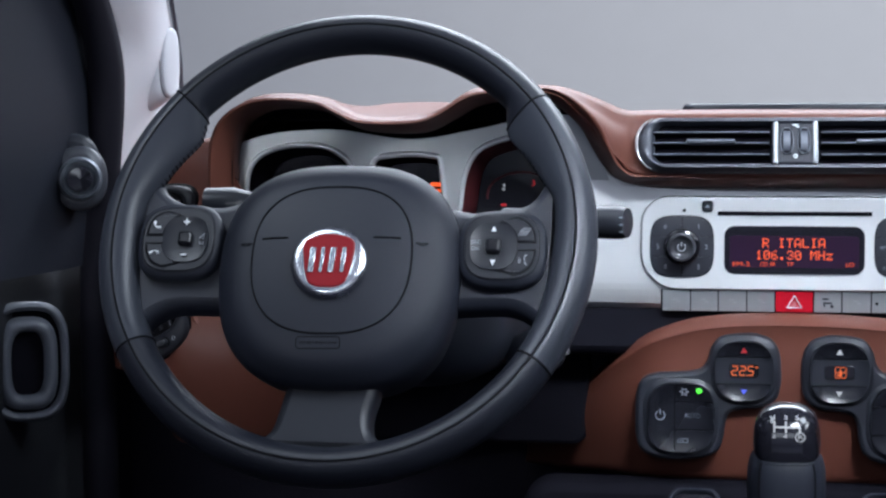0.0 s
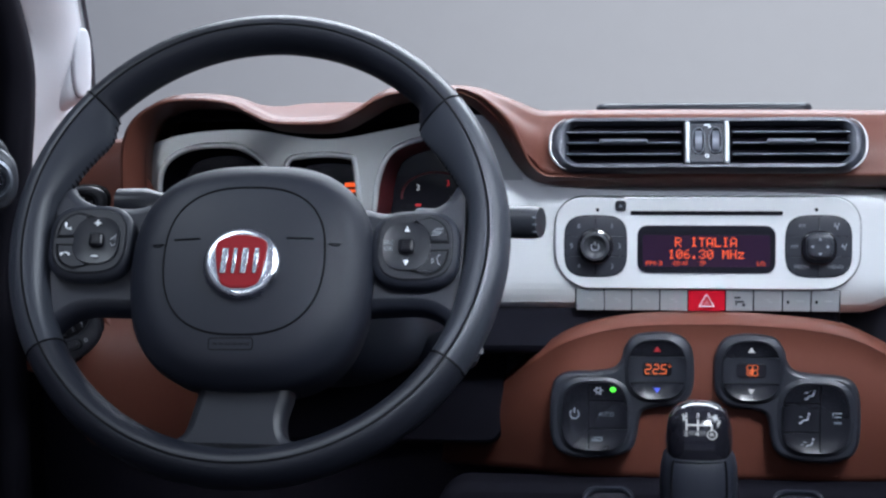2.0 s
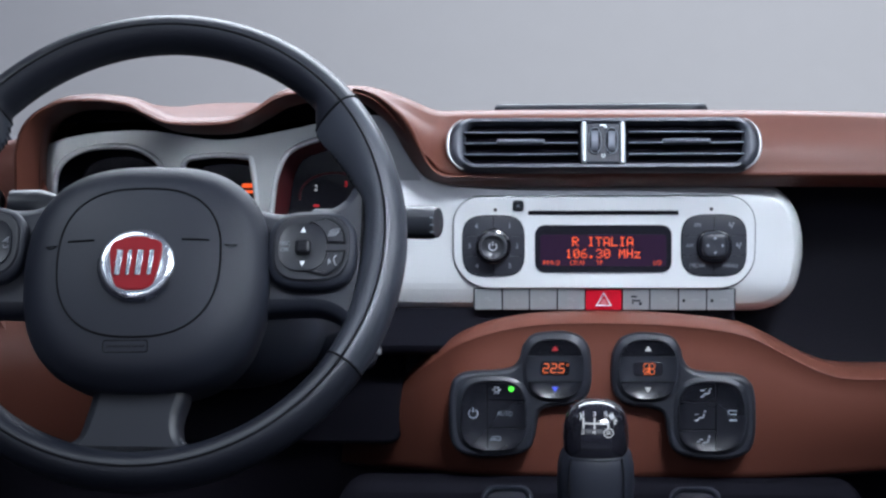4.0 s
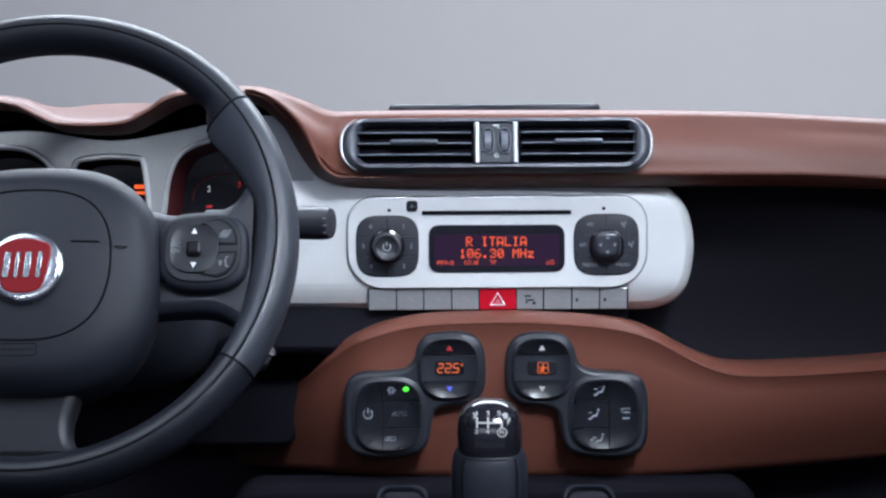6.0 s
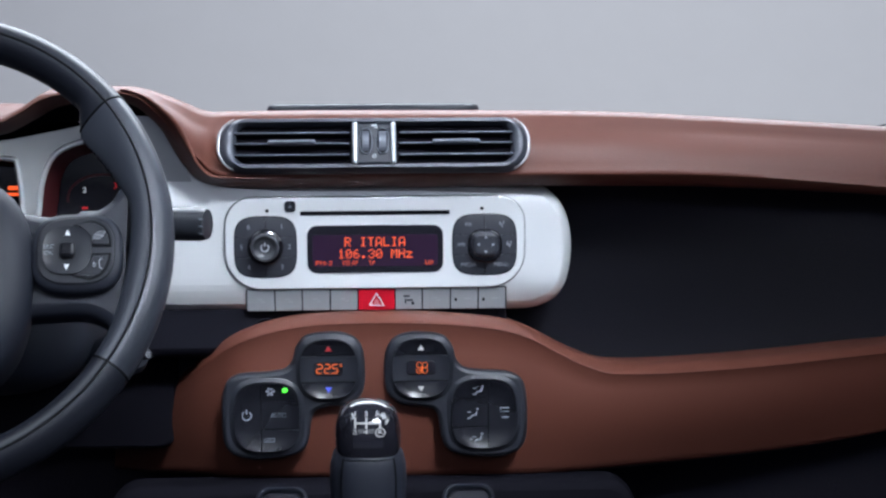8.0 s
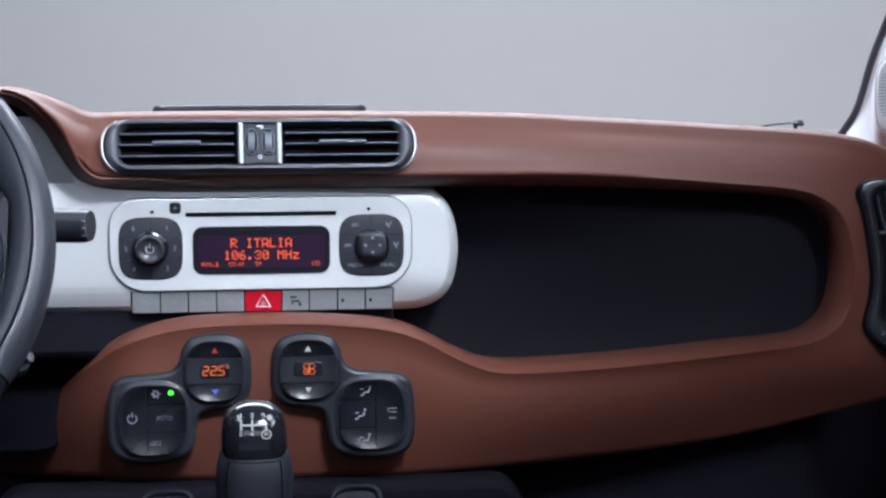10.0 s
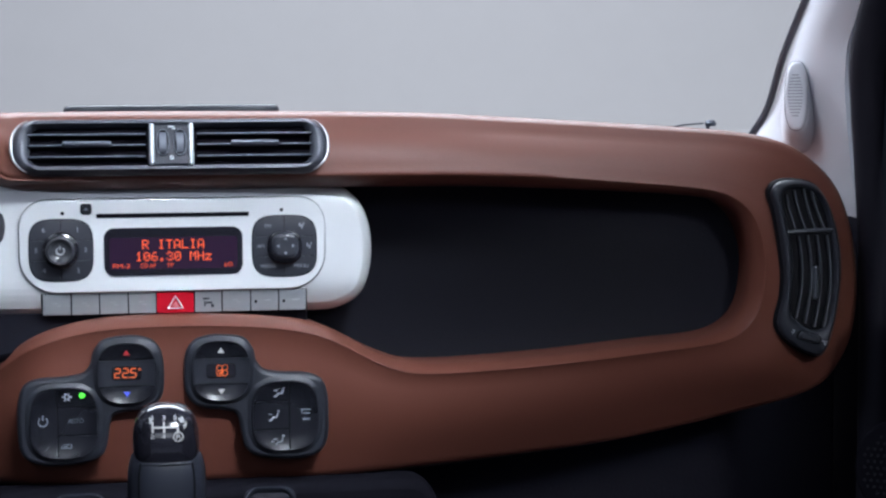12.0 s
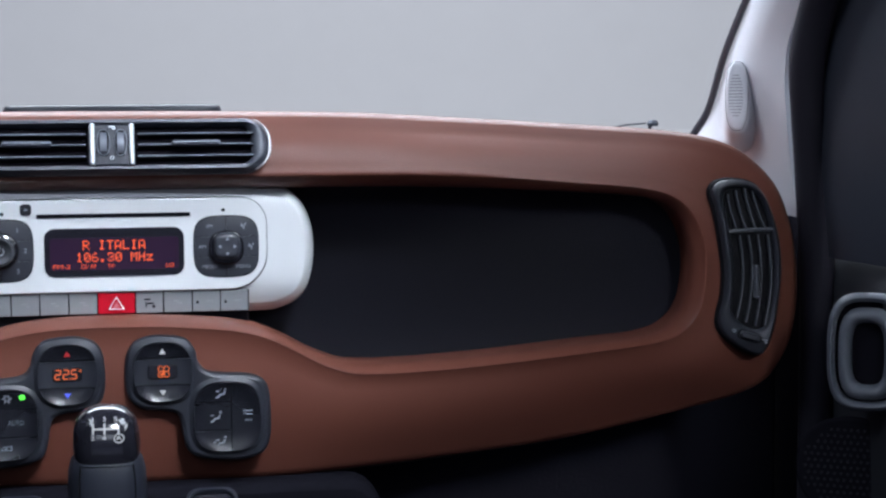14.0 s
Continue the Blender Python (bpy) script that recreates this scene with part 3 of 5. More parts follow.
def key_pad(cx, cy, half, names, joystick):
    base = part("key_pad", plate(oval(cx, cy, half, 0.0293, 3.6), 0.0016, 0.001, Fr, 0.0018), GROOVE, radio, "rounded black key pad")
    shape = bowl(cx, cy, half, 0.0293, 3.0, 0.0036, -0.0022)
    cells = [(-1, 1), (1, 1), (1, 0), (1, -1), (-1, -1), (-1, 0)]
    for (sx, sy), text in zip(cells, names):
        ys = (0.0098, 0.0285) if sy == 1 else (-0.0092, 0.0092) if sy == 0 else (-0.0285, -0.0098)
        uniq = clip(oval(0, 0, half - 0.0008, 0.0284, 3.6, 96), *((0.0004, 0.033) if sx > 0 else (-0.033, -0.0004)), *ys)
        k = part("key", dished([(cx + x, cy + y) for x, y in uniq], Fr, shape, 0.0030, 0.004), PAD_GREY, base)
        tx, ty = cx + sx * (0.0155 if sy else 0.0225), cy + sy * 0.0190
        Fp = off(Fr, 0, 0, shape(tx, ty) + 0.0006)
        if text:
            part("print", words(text, 0.0066 if len(text) < 2 else 0.0050, off(Fp, tx, ty)), MARK_PRINT, k)
        else:
            part("print", bars([(tx, ty, 0.004, 0.0010), (tx + 0.001, ty - 0.0015, 0.0010, 0.003), (tx - 0.001, ty + 0.0015, 0.0010, 0.003), (tx + 0.0025, ty + 0.002, 0.0010, 0.0025)], Fp), MARK_PRINT, k)
    if joystick:
        part("collar", plate(oval(cx, cy - 0.001, 0.0165, 0.016, 2.6), 0.004, 0.002, Fr, 0.0055), GLOSS_BLACK, base)
        kn = part("joystick", plate(oval(cx, cy + 0.001, 0.0125, 0.0125, 3), 0.011, 0.004, Fr, 0.008, dome=-0.0010), PAD_GREY, base, "four-way joystick key")
        for dx, dy in ((0, 1), (0, -1), (1, 0), (-1, 0)):
            part("arrow", triangle(0, 0, 0.0034, 0.0028, off(Fr, cx + dx * 0.0072, cy + 0.001 + dy * 0.0072, 0.0192) @ pose(0, 0, 0, 0, 0, {(0, 1): 0, (0, -1): 180, (1, 0): -90, (-1, 0): 90}[(dx, dy)])), MARK_PRINT, kn)
    else:
        part("collar", lathe([(0.0172, 0), (0.0172, 0.003), (0.0155, 0.0050)], 40, off(Fr, cx, cy, 0.0055)), GLOSS_BLACK, base)
        kn = part("volume_knob", lathe([(0.0138, 0), (0.0134, 0.012), (0.0126, 0.0142), (0.0112, 0.0148), (0.0100, 0.0140), (0.0092, 0.0118), (0.006, 0.0108), (0.0005, 0.0104)], 48, off(Fr, cx, cy + 0.0005, 0.0075)), KNOB_GREY, base, "round volume knob with a hollow face", sharp=70)
        ring = [(0.0036 * math.cos(radians(a)), 0.0036 * math.sin(radians(a)), 0) for a in range(130, 411, 20)]
        part("power_mark", tube(ring, 0.0006, 5, False, off(Fr, cx, cy + 0.0005, 0.0188)), MARK_PRINT, kn)
        part("power_mark", bars([(0, 0.003, 0.0011, 0.004)], off(Fr, cx, cy + 0.0005, 0.0188)), MARK_PRINT, kn)


key_pad(-0.1034, -0.0050, 0.0297, ("6", "1", "2", "3", "4", "5"), False)
key_pad(0.1036, -0.0046, 0.0308, ("FM", "", "", "MENU", "MEDIA", "AM"), True)

# ---- switch row under the radio ----
Fs = face_at(0.0035, RY + 0.0045, 0.921, lean=-9)
row = thing("switch_row", face_at(0.0035, RY + 0.0045, 0.921, lean=-9), "row of silver push switches with a red hazard switch", "switch panel")
part("recess", plate(rr(0.001, 0.0, 0.2475, 0.0215, 0.001, 2), 0.0092, 0.0003, Fs, -0.008), GROOVE, row)
xs = [-0.1221, -0.0954, -0.0695, -0.0430, -0.0167, 0.0184, 0.0443, 0.0712, 0.0976, 0.1241]
for k, (a, b) in enumerate(zip(xs, xs[1:])):
    hot = k == 4
    sw = part("hazard_switch" if hot else "switch", plate(rr((a + b) / 2, 0, b - a - 0.0010, 0.0203, 0.0008, 2), 0.0030 if hot else 0.0024, 0.0005, Fs), HAZARD_RED if hot else SILVER_DARK, row, "red hazard switch" if hot else "")
    c = (a + b) / 2
    if hot:
        part("warning_triangle", tube([(-0.0068, -0.0054, 0), (0.0068, -0.0054, 0), (0, 0.0064, 0)], 0.0010, 6, True, off(Fs, c, 0, 0.0034)), WHITE_PRINT, sw)
        part("warning_triangle", triangle(c, -0.0014, 0.0066, 0.0056, off(Fs, 0, 0, 0.0030)), PALE_RED, sw)
    elif k == 5:
        part("print", bars([(c - 0.002, 0.003, 0.006, 0.0018), (c + 0.001, -0.001, 0.006, 0.0018), (c + 0.004, -0.004, 0.003, 0.003), (c - 0.003, -0.002, 0.0015, 0.005)], off(Fs, 0, 0, 0.0024)), VENT_GREY, sw)
    elif k in (7, 8):
        part("pilot_lamp", plate(oval(a + 0.005, -0.001, 0.0012, 0.0016), 0.0005, 0.0002, Fs, 0.0024), DEEP_BLACK, sw)
        part("print", bars([(c + 0.003, 0.0, 0.007, 0.0012)], off(Fs, 0, 0, 0.0024)), SWITCH_PRINT, sw)
    else:
        part("print", bars([(c - 0.001, 0.0012, 0.005, 0.0009), (c + 0.002, -0.0012, 0.0035, 0.0009)], off(Fs, 0, 0, 0.0024)), SWITCH_PRINT, sw)

# ---- centre air vent ----
Fv = face_at(0.003, 1.7035, 1.0672, lean=20)
vent = thing("centre_air_vent", face_at(0.003, 1.7035, 1.0672, lean=20), "wide grey-framed centre air vent with horizontal slats", "air vent")
part("duct", plate(rr(0, 0, 0.278, 0.046, 0.018, 6), 0.004, 0.001, Fv, -0.006), DEEP_BLACK, vent)
for sx in (-1, 1):
    arc = [(sx * abs(x), y, 0.004) for x, y in sorted([p for p in rr(0, 0, 0.2890, 0.0532, 0.0235, 8) if p[0] > 0.126], key=lambda p: p[1])]
    part("end_trim", tube(arc, [0.0004 + 0.0012 * math.sin(math.pi * k / (len(arc) - 1)) for k in range(len(arc))], 8, False, Fv), VENT_RING, vent, "thin bright end trim")
part("vent_frame", frame_ring(rr(0, 0, 0.2862, 0.0518, 0.0225, 8), rr(0, 0, 0.2560, 0.0378, 0.0105, 8), 0.014, 0.0050, Fv, -0.006, 0.013), VENT_GREY, vent, "dark grey vent frame")
for sx in (-1, 1):
    c = sx * 0.0765
    for y in (-0.0110, 0.0, 0.0105):
        w = 0.106
        # edge paler than the slat body: light on the edge put into the colour
        part("slat_edge", plate(rr(c, y, w, 0.0013, 0.0005, 1), 0.0016, 0.0004, Fv, 0.0054), SLAT_EDGE, vent, "slat edge with its light put into the colour")
        part("slat", plate(rr(c, y - 0.0006, w, 0.0020, 0.0004, 1), 0.0070, 0.0004, Fv, -0.002), DEEP_BLACK, vent)
    part("slat_tab", plate(rr(c, 0.0008, 0.0445, 0.0048, 0.0022, 4), 0.006, 0.0021, Fv, 0.005), TAB_GREY, vent, "pale slat tab")
mid = part("control_block", plate(rr(-0.0015, -0.001, 0.0400, 0.0425, 0.003, 4), 0.010, 0.003, Fv, -0.001), SOFT_BLACK, vent, "grey block with two thumb wheels")
for sx in (-1, 1):
    part("block_edge", plate(rr(sx * 0.0178, -0.001, 0.0050, 0.041, 0.0018, 4), 0.004, 0.0020, Fv, 0.008), SILVER_DARK, mid, "bright block edge")
    part("wheel_slot", plate(rr(sx * 0.0078, 0.001, 0.0100, 0.026, 0.004, 4), 0.0006, 0.0002, Fv, 0.009), DEEP_BLACK, mid)
    wh = [[Fv @ Vector((sx * 0.0078 + x, 0.001 + 0.0115 * math.cos(a), 0.0065 + 0.0060 * math.sin(a))) for a in [math.pi * i / 12 for i in range(13)]] for x in (-0.0032, -0.0026, 0.0026, 0.0032)]
    part("thumb_wheel", loft(wh, closed=False), TAB_GREY, mid, "grey thumb wheel")
    part("wheel_rim", tube([(x, y, 0.0098) for x, y in oval(sx * 0.0078, 0.001, 0.0056, 0.0125, 2.4, 28)], 0.0006, 5, True, Fv), TAB_GREY, mid, "bright rim of the wheel slot")
part("print", bars([(0, 0.0165, 0.006, 0.0012), (0.002, 0.0145, 0.003, 0.001)], off(Fv, 0, 0, 0.009)), WHITE_PRINT, mid)
part("print", tube([(0.0016 * math.cos(a), 0.0016 * math.sin(a) - 0.0135, 0.0092) for a in [i * math.pi / 6 for i in range(12)]], 0.0004, 5, True, Fv), WHITE_PRINT, mid)

# ---- climate controls: two linked pods on the lower surround ----
CY = 1.697


def segments(text, w, h, m):
    """Seven-segment digits, with a small degree ring after them."""
    lit = {"2": "abged", "5": "afgcd"}
    place = {"a": (0, 0.5, 1, 0), "g": (0, 0, 1, 0), "d": (0, -0.5, 1, 0), "b": (0.5, 0.25, 0, 1), "c": (0.5, -0.25, 0, 1), "f": (-0.5, 0.25, 0, 1), "e": (-0.5, -0.25, 0, 1)}
    bm, x, k = bmesh.new(), -1.35 * w, 0.0011
    for ch in text:
        if ch == ".":
            plate(rr(x - 0.62 * w, -h / 2, k, k, k * 0.3, 2), 0.0002, 0.00005, m, 0, bm)
            continue
        for sgm in lit[ch]:
            px, pz, across, _ = place[sgm]
            plate(rr(x + px * w * 0.86 + pz * h * 0.08, pz * h, w * 0.78 if across else k, k if across else h * 0.42, k * 0.3, 2), 0.0002, 0.00005, m, 0, bm)
        x += w * 1.32
    tube([(x - 0.3 * w + 0.0011 * math.cos(t), h * 0.38 + 0.0011 * math.sin(t), 0) for t in [i * math.pi / 4 for i in range(8)]], 0.0003, 4, True, m, bm)
    return bm


LEFT_POD = [(-0.0398, 0.8936), (-0.0622, 0.8905), (-0.0719, 0.8793), (-0.0746, 0.8685), (-0.082, 0.8599), (-0.0979, 0.8569), (-0.1218, 0.8553), (-0.1351, 0.8493), (-0.1405, 0.8372),
            (-0.1419, 0.8143), (-0.1406, 0.7927), (-0.134, 0.7807), (-0.1193, 0.7749), (-0.1006, 0.7743), (-0.0767, 0.7773), (-0.0647, 0.7842), (-0.0602, 0.7963), (-0.0581, 0.8098),
            (-0.0542, 0.8192), (-0.0423, 0.8228), (-0.0238, 0.8249), (-0.012, 0.833), (-0.008, 0.845), (-0.0076, 0.861), (-0.0095, 0.877), (-0.0161, 0.8876), (-0.0266, 0.8923)]


def climate_pod(sx, up, dn, split, rows, label):
    """A two-lobed housing; each lobe holds a dished field of keys."""
    F = face_at(0, CY, 0)
    (ux, uz), (dx, dz) = up, dn
    pod = thing("climate_control", face_at((ux + dx) / 2, CY, (uz + dz) / 2), label, "climate control", "climate controls on the dash")
    outline = [p if sx < 0 else (0.0030 - p[0], p[1] - 0.001) for p in LEFT_POD]
    pts = spline([(*p, 0) for p in outline], 5, True)
    part("housing", plate([(p.x, p.y) for p in pts], 0.0200, 0.0042, F, -0.015), POD_BLACK, pod, "soft black two-lobed housing", sharp=75)
    Fo = off(F, 0, 0, 0.0056)
    fields = []
    for cx, cz, a, b, n in ((ux, uz, 0.0262, 0.0272, 2.7), (dx, dz, 0.0304, 0.0318, 3.0)):
        rings = [[Fo @ Vector((x, y, h)) for x, y in oval(cx, cz, a * k, b * k, n, 72)] for k, h in ((1.16, -0.0006), (1.10, 0.0004), (1.05, 0.0016), (1.03, 0.0019), (1.012, 0.0016), (1.012, -0.002))]
        part("field_rim", loft(rings), POD_BLACK, pod, "raised rim round the keys", sharp=75)
        part("key_gap", plate(oval(cx, cz, a * 1.01, b * 1.01, n, 72), 0.0004, 0.0001, Fo), GROOVE, pod)
        fields.append((oval(0, 0, a, b, n, 112), bowl(cx, cz, a, b, 2.4, 0.0046, 0.0040)))

    def lay(h, x, y):
        return off(Fo, x, y, h(x, y) + 0.0005)

    # upper lobe: up key, readout, down key
    ring, h = fields[0]
    keys = []
    for y0, y1 in ((0.0131, 0.03), (-0.0115, 0.0121), (-0.03, -0.0125)):
        pts = [(ux + x, uz + y) for x, y in clip(ring, -0.03, 0.03, y0, y1)]
        keys.append(part("key", dished(pts, Fo, h, 0.0005), GLOSS_KEY, pod) if abs(y0) != 0.0115 else part("readout_frame", dished(pts, Fo, h, 0.0005), POD_BLACK, pod))
    for k, s in ((keys[0], 1), (keys[2], -1)):
        mark = (RED_GLOW if s > 0 else BLUE_GLOW) if sx < 0 else WHITE_GLOW
        z = uz + s * 0.0195
        part("mark", triangle(0, 0, 0.0062, 0.0050, lay(h, ux, z) @ pose(0, 0, 0, 0, 0, 0 if s > 0 else 180)), mark, k, ("red mark" if s > 0 else "blue mark") if sx < 0 else "white arrow")
    pane = part("readout_window", plate(rr(ux, uz + 0.0005, 0.0270, 0.0128, 0.003, 4), 0.0012, 0.0004, off(Fo, 0, 0, 0.0008)), GLOSS_BLACK, pod, "dark readout window")
    Fw = off(Fo, 0, 0, 0.0022)
    if sx < 0:
        part("readout", segments("22.5", 0.0055, 0.0082, off(Fw, ux - 0.001, uz + 0.0005)), SEGMENT_GLOW, pane, "orange temperature readout")
    else:
        bm = bmesh.new()
        for q in (45, 135, 225, 315):
            c = (0.0036 * math.cos(radians(q)), 0.0036 * math.sin(radians(q)))
            tube([(c[0] + 0.0026 * math.cos(t), c[1] + 0.0026 * math.sin(t), 0) for t in [i * math.pi / 6 for i in range(12)]], 0.0004, 4, True, off(Fw, ux + 0.001, uz + 0.0005), bm)
        part("fan_mark", bm, SEGMENT_GLOW, pane, "orange fan mark")
        part("fan_blade", bars([(0.0002, -0.0012, 0.0018, 0.0042), (-0.0018, -0.003, 0.0028, 0.0018)], off(Fw, ux + 0.001, uz + 0.001)), SEGMENT_GLOW, pane)
    # lower lobe: one tall key and three stacked ones
    ring, h = fields[1]
    g, (r0, r1) = 0.0006, rows
    outer = (-0.04, split - g) if sx < 0 else (split + g, 0.04)
    inner = (split + g, 0.04) if sx < 0 else (-0.04, split - g)
    keys = []
    for xs, ys in ((outer, (-0.04, 0.04)), (inner, (r0 + g, 0.04)), (inner, (r1 + g, r0 - g)), (inner, (-0.04, r1 - g))):
        pts = [(dx + x, dz + y) for x, y in clip(ring, *xs, *ys)]
        keys.append(part("key", dished(pts, Fo, h, 0.0005), GLOSS_KEY, pod))
    if sx < 0:
        px, pz = -0.1183, 0.8165
        arc = [(0.0042 * math.cos(radians(t)), 0.0042 * math.sin(radians(t)), 0) for t in range(125, 416, 18)]
        part("power_mark", tube(arc, 0.0006, 5, False, lay(h, px, pz)), MARK_PRINT, keys[0])
        part("power_mark", bars([(0, 0.0035, 0.0011, 0.0048)], lay(h, px, pz)), MARK_PRINT, keys[0])
        part("auto_word", words("AUTO", 0.0062, lay(h, -0.0886, 0.8163), 0.0142), GREY_PRINT, keys[2])
        flake = tube([(0.0021 * math.cos(t * math.pi / 6), 0.0021 * math.sin(t * math.pi / 6), 0) for t in range(12)], 0.0005, 4, True, lay(h, -0.0962, 0.8392))
        for t in range(6):
            tube([(0.0024 * math.cos(t * math.pi / 3), 0.0024 * math.sin(t * math.pi / 3), 0), (0.0044 * math.cos(t * math.pi / 3), 0.0044 * math.sin(t * math.pi / 3), 0)], 0.0007, 4, False, lay(h, -0.0962, 0.8392), flake)
        part("snow_mark", flake, MARK_PRINT, keys[1])
        part("pilot_lamp", plate(oval(0, 0, 0.0027, 0.0024), 0.0008, 0.0004, lay(h, -0.0825, 0.8404)), GREEN_GLOW, keys[1], "green pilot lamp")
        part("print", bars([(0, 0.0012, 0.007, 0.0008), (0, -0.002, 0.010, 0.0008), (0.0045, 0, 0.0008, 0.004), (-0.0045, -0.0008, 0.0008, 0.0026), (-0.001, -0.0006, 0.004, 0.0008)], lay(h, -0.0973, 0.7936)), GREY_PRINT, keys[3])
    else:
        def figure(x, y, extra, k):
            m = lay(h, x, y)
            bm = bars(extra, m) if extra else bmesh.new()
            tube([(0.0040, 0.0022, 0), (0.0030, -0.0012, 0), (-0.0008, -0.0016, 0), (-0.0022, -0.0042, 0), (-0.0045, -0.0042, 0)], 0.0008, 5, False, m, bm)
            plate(oval(0.0046, 0.0044, 0.0013, 0.0013, 2, 12), 0.0004, 0.0001, m, 0, bm)
            plate(rr(-0.0030, 0.0016, 0.0036, 0.0010, 0.0003, 2), 0.0003, 0.0001, m, 0, bm)
            part("airflow_mark", bm, MARK_PRINT, k)
        figure(0.0978, 0.8378, [(-0.001, 0.0058, 0.007, 0.0010), (-0.001, 0.0036, 0.005, 0.0009)], keys[1])
        figure(0.0928, 0.8151, [], keys[2])
        figure(0.0969, 0.7918, [(-0.0055, -0.0005, 0.003, 0.0010)], keys[3])
        wave = bars([(0, 0.0045, 0.010, 0.0010), (0, 0.001, 0.007, 0.0010), (-0.0044, 0.0027, 0.0009, 0.004), (0.0044, 0.0027, 0.0009, 0.004), (0, -0.0045, 0.007, 0.0018)], lay(h, 0.1234, 0.8160))
        part("defrost_mark", wave, GREY_PRINT, keys[0])


climate_pod(-1, (-0.0417, 0.8592), (-0.0995, 0.8148), -0.0055, (0.0147, -0.0116), "black climate pod with an orange temperature readout and green lamp")
climate_pod(1, (0.0447, 0.8590), (0.1037, 0.8152), 0.0040, (0.0139, -0.0127), "black climate pod with an orange fan readout and airflow keys")

# ---- console buttons under the surround ----
for x in (-0.086, 0.087):
    F = face_at(x, 1.668, 0.730, lean=30)
    b = thing("console_socket", face_at(x, 1.668, 0.730, lean=30), "black rounded console cover below the climate controls", "socket cover", "console covers")
    part("ring", frame_ring(rr(0, 0, 0.048, 0.044, 0.012), rr(0, 0, 0.040, 0.036, 0.010), 0.008, 0.002, F, 0, 0.006), SOFT_BLACK, b)
    part("lid", plate(rr(0, 0, 0.039, 0.035, 0.010), 0.005, 0.002, F), DARK_DASH, b)
# console colour darkened to carry the shade it lies in
bm = plate(rr(0, 0, 0.30, 0.16, 0.03), 0.10, 0.02, pose(0, 1.60, 0.625, 18, 0, 0))
solid("centre_console", bm, DEEP_BLACK, "plastic centre console sloping under the dashboard, its shade put into the colour", "console")

# ---- gear lever ----
gear = thing("gear_lever", pose(-0.008, 1.49, 0.70), "black gear lever with a glossy knob and white shift pattern", "gear lever")


def squircle(cx, cy, z, a, b, n=2.6, count=40):
    return [Vector((cx + x, cy + y, z)) for x, y in oval(0, 0, a, b, n, count)]


gx, gy = -0.008, 1.49
body = [(0.700, 0.020, 0.020), (0.745, 0.026, 0.026), (0.775, 0.0305, 0.030), (0.795, 0.0318, 0.031), (0.809, 0.0312, 0.0300), (0.818, 0.0292, 0.0285), (0.823, 0.026, 0.025)]
part("knob_body", loft([squircle(gx, gy, z, a, b) for z, a, b in body], True, True, True), SOFT_BLACK, gear, "dark leather-look knob body")
cap = [(0.814, 0.0240, 0.0255), (0.819, 0.0258, 0.0280), (0.826, 0.0268, 0.0292), (0.834, 0.0270, 0.0290), (0.842, 0.0264, 0.0276), (0.849, 0.0247, 0.0250), (0.855, 0.0217, 0.0212), (0.8595, 0.0170, 0.0160), (0.8623, 0.0110, 0.0100), (0.8634, 0.005, 0.005), (0.8636, 0.0008, 0.0008)]
part("knob_cap", loft([squircle(gx, gy - 0.001, z, a, b, 2.8) for z, a, b in cap], True, True, True), GLOSS_BLACK, gear, "glossy black dome", sharp=80)
part("cap_ring", tube([(p.x, p.y, p.z) for p in squircle(gx, gy - 0.001, 0.8175, 0.0258, 0.0282, 2.8)], 0.0012, 6, True), SOFT_BLACK, gear)
for sx in (-1, 1):
    seam = [(gx + sx * a * 0.70, gy - b * 0.885 - 0.0003, z) for z, a, b in body[1:6]]
    part("body_seam", tube(spline(seam, 3), 0.0007, 5), GROOVE, gear)
# the shift pattern lies on the dome: strokes bent onto it, print made to glow


def on_dome(bm):
    for v in bm.verts:
        z = v.co.z
        for (z0, a0, b0), (z1, a1, b1) in zip(cap, cap[1:]):
            if z0 <= z <= z1:
                t = (z - z0) / (z1 - z0)
                a, b = a0 + (a1 - a0) * t, b0 + (b1 - b0) * t
                u = min(0.98, abs(v.co.x - gx) / a)
                v.co.y = gy - 0.001 - b * (1 - u ** 2.8) ** (1 / 2.8) - 0.0007 + (v.co.y)
                break
    return bm


strokes = [(x, 0.8470, 0.0014, 0.0085) for x in (-0.0105, -0.0015)] + [(0.0075, 0.8490, 0.0014, 0.0045), (0.0095, 0.8452, 0.0014, 0.0045), (-0.0010, 0.8470, 0.0205, 0.0014)]
bm = bmesh.new()
for cx, cz, w, h in strokes:
    nx, nz = max(1, int(w / 0.002)), max(1, int(h / 0.002))
    grid = [[Vector((gx + cx - w / 2 + w * i / nx, 0, cz - h / 2 + h * j / nz)) for i in range(nx + 1)] for j in range(nz + 1)]
    loft(grid, closed=False, bm=bm)
pattern = part("shift_pattern", on_dome(bm), WHITE_GLOW, gear, "white shift pattern")
for text, x, z in (("1", -0.0105, 0.8540), ("3", -0.0015, 0.8540), ("5", 0.0075, 0.8540), ("2", -0.0110, 0.8400), ("4", -0.0020, 0.8400), ("R", 0.0098, 0.8395)):
    bm = words(text, 0.0060, SKIP)
    bmesh.ops.subdivide_edges(bm, edges=bm.edges, cuts=1)
    for v in bm.verts:
        v.co = Vector((gx + x + v.co.x * 1.25, 0, z + v.co.y * 0.78))
    part("numeral", on_dome(bm), WHITE_GLOW, pattern)
bm = bmesh.new()
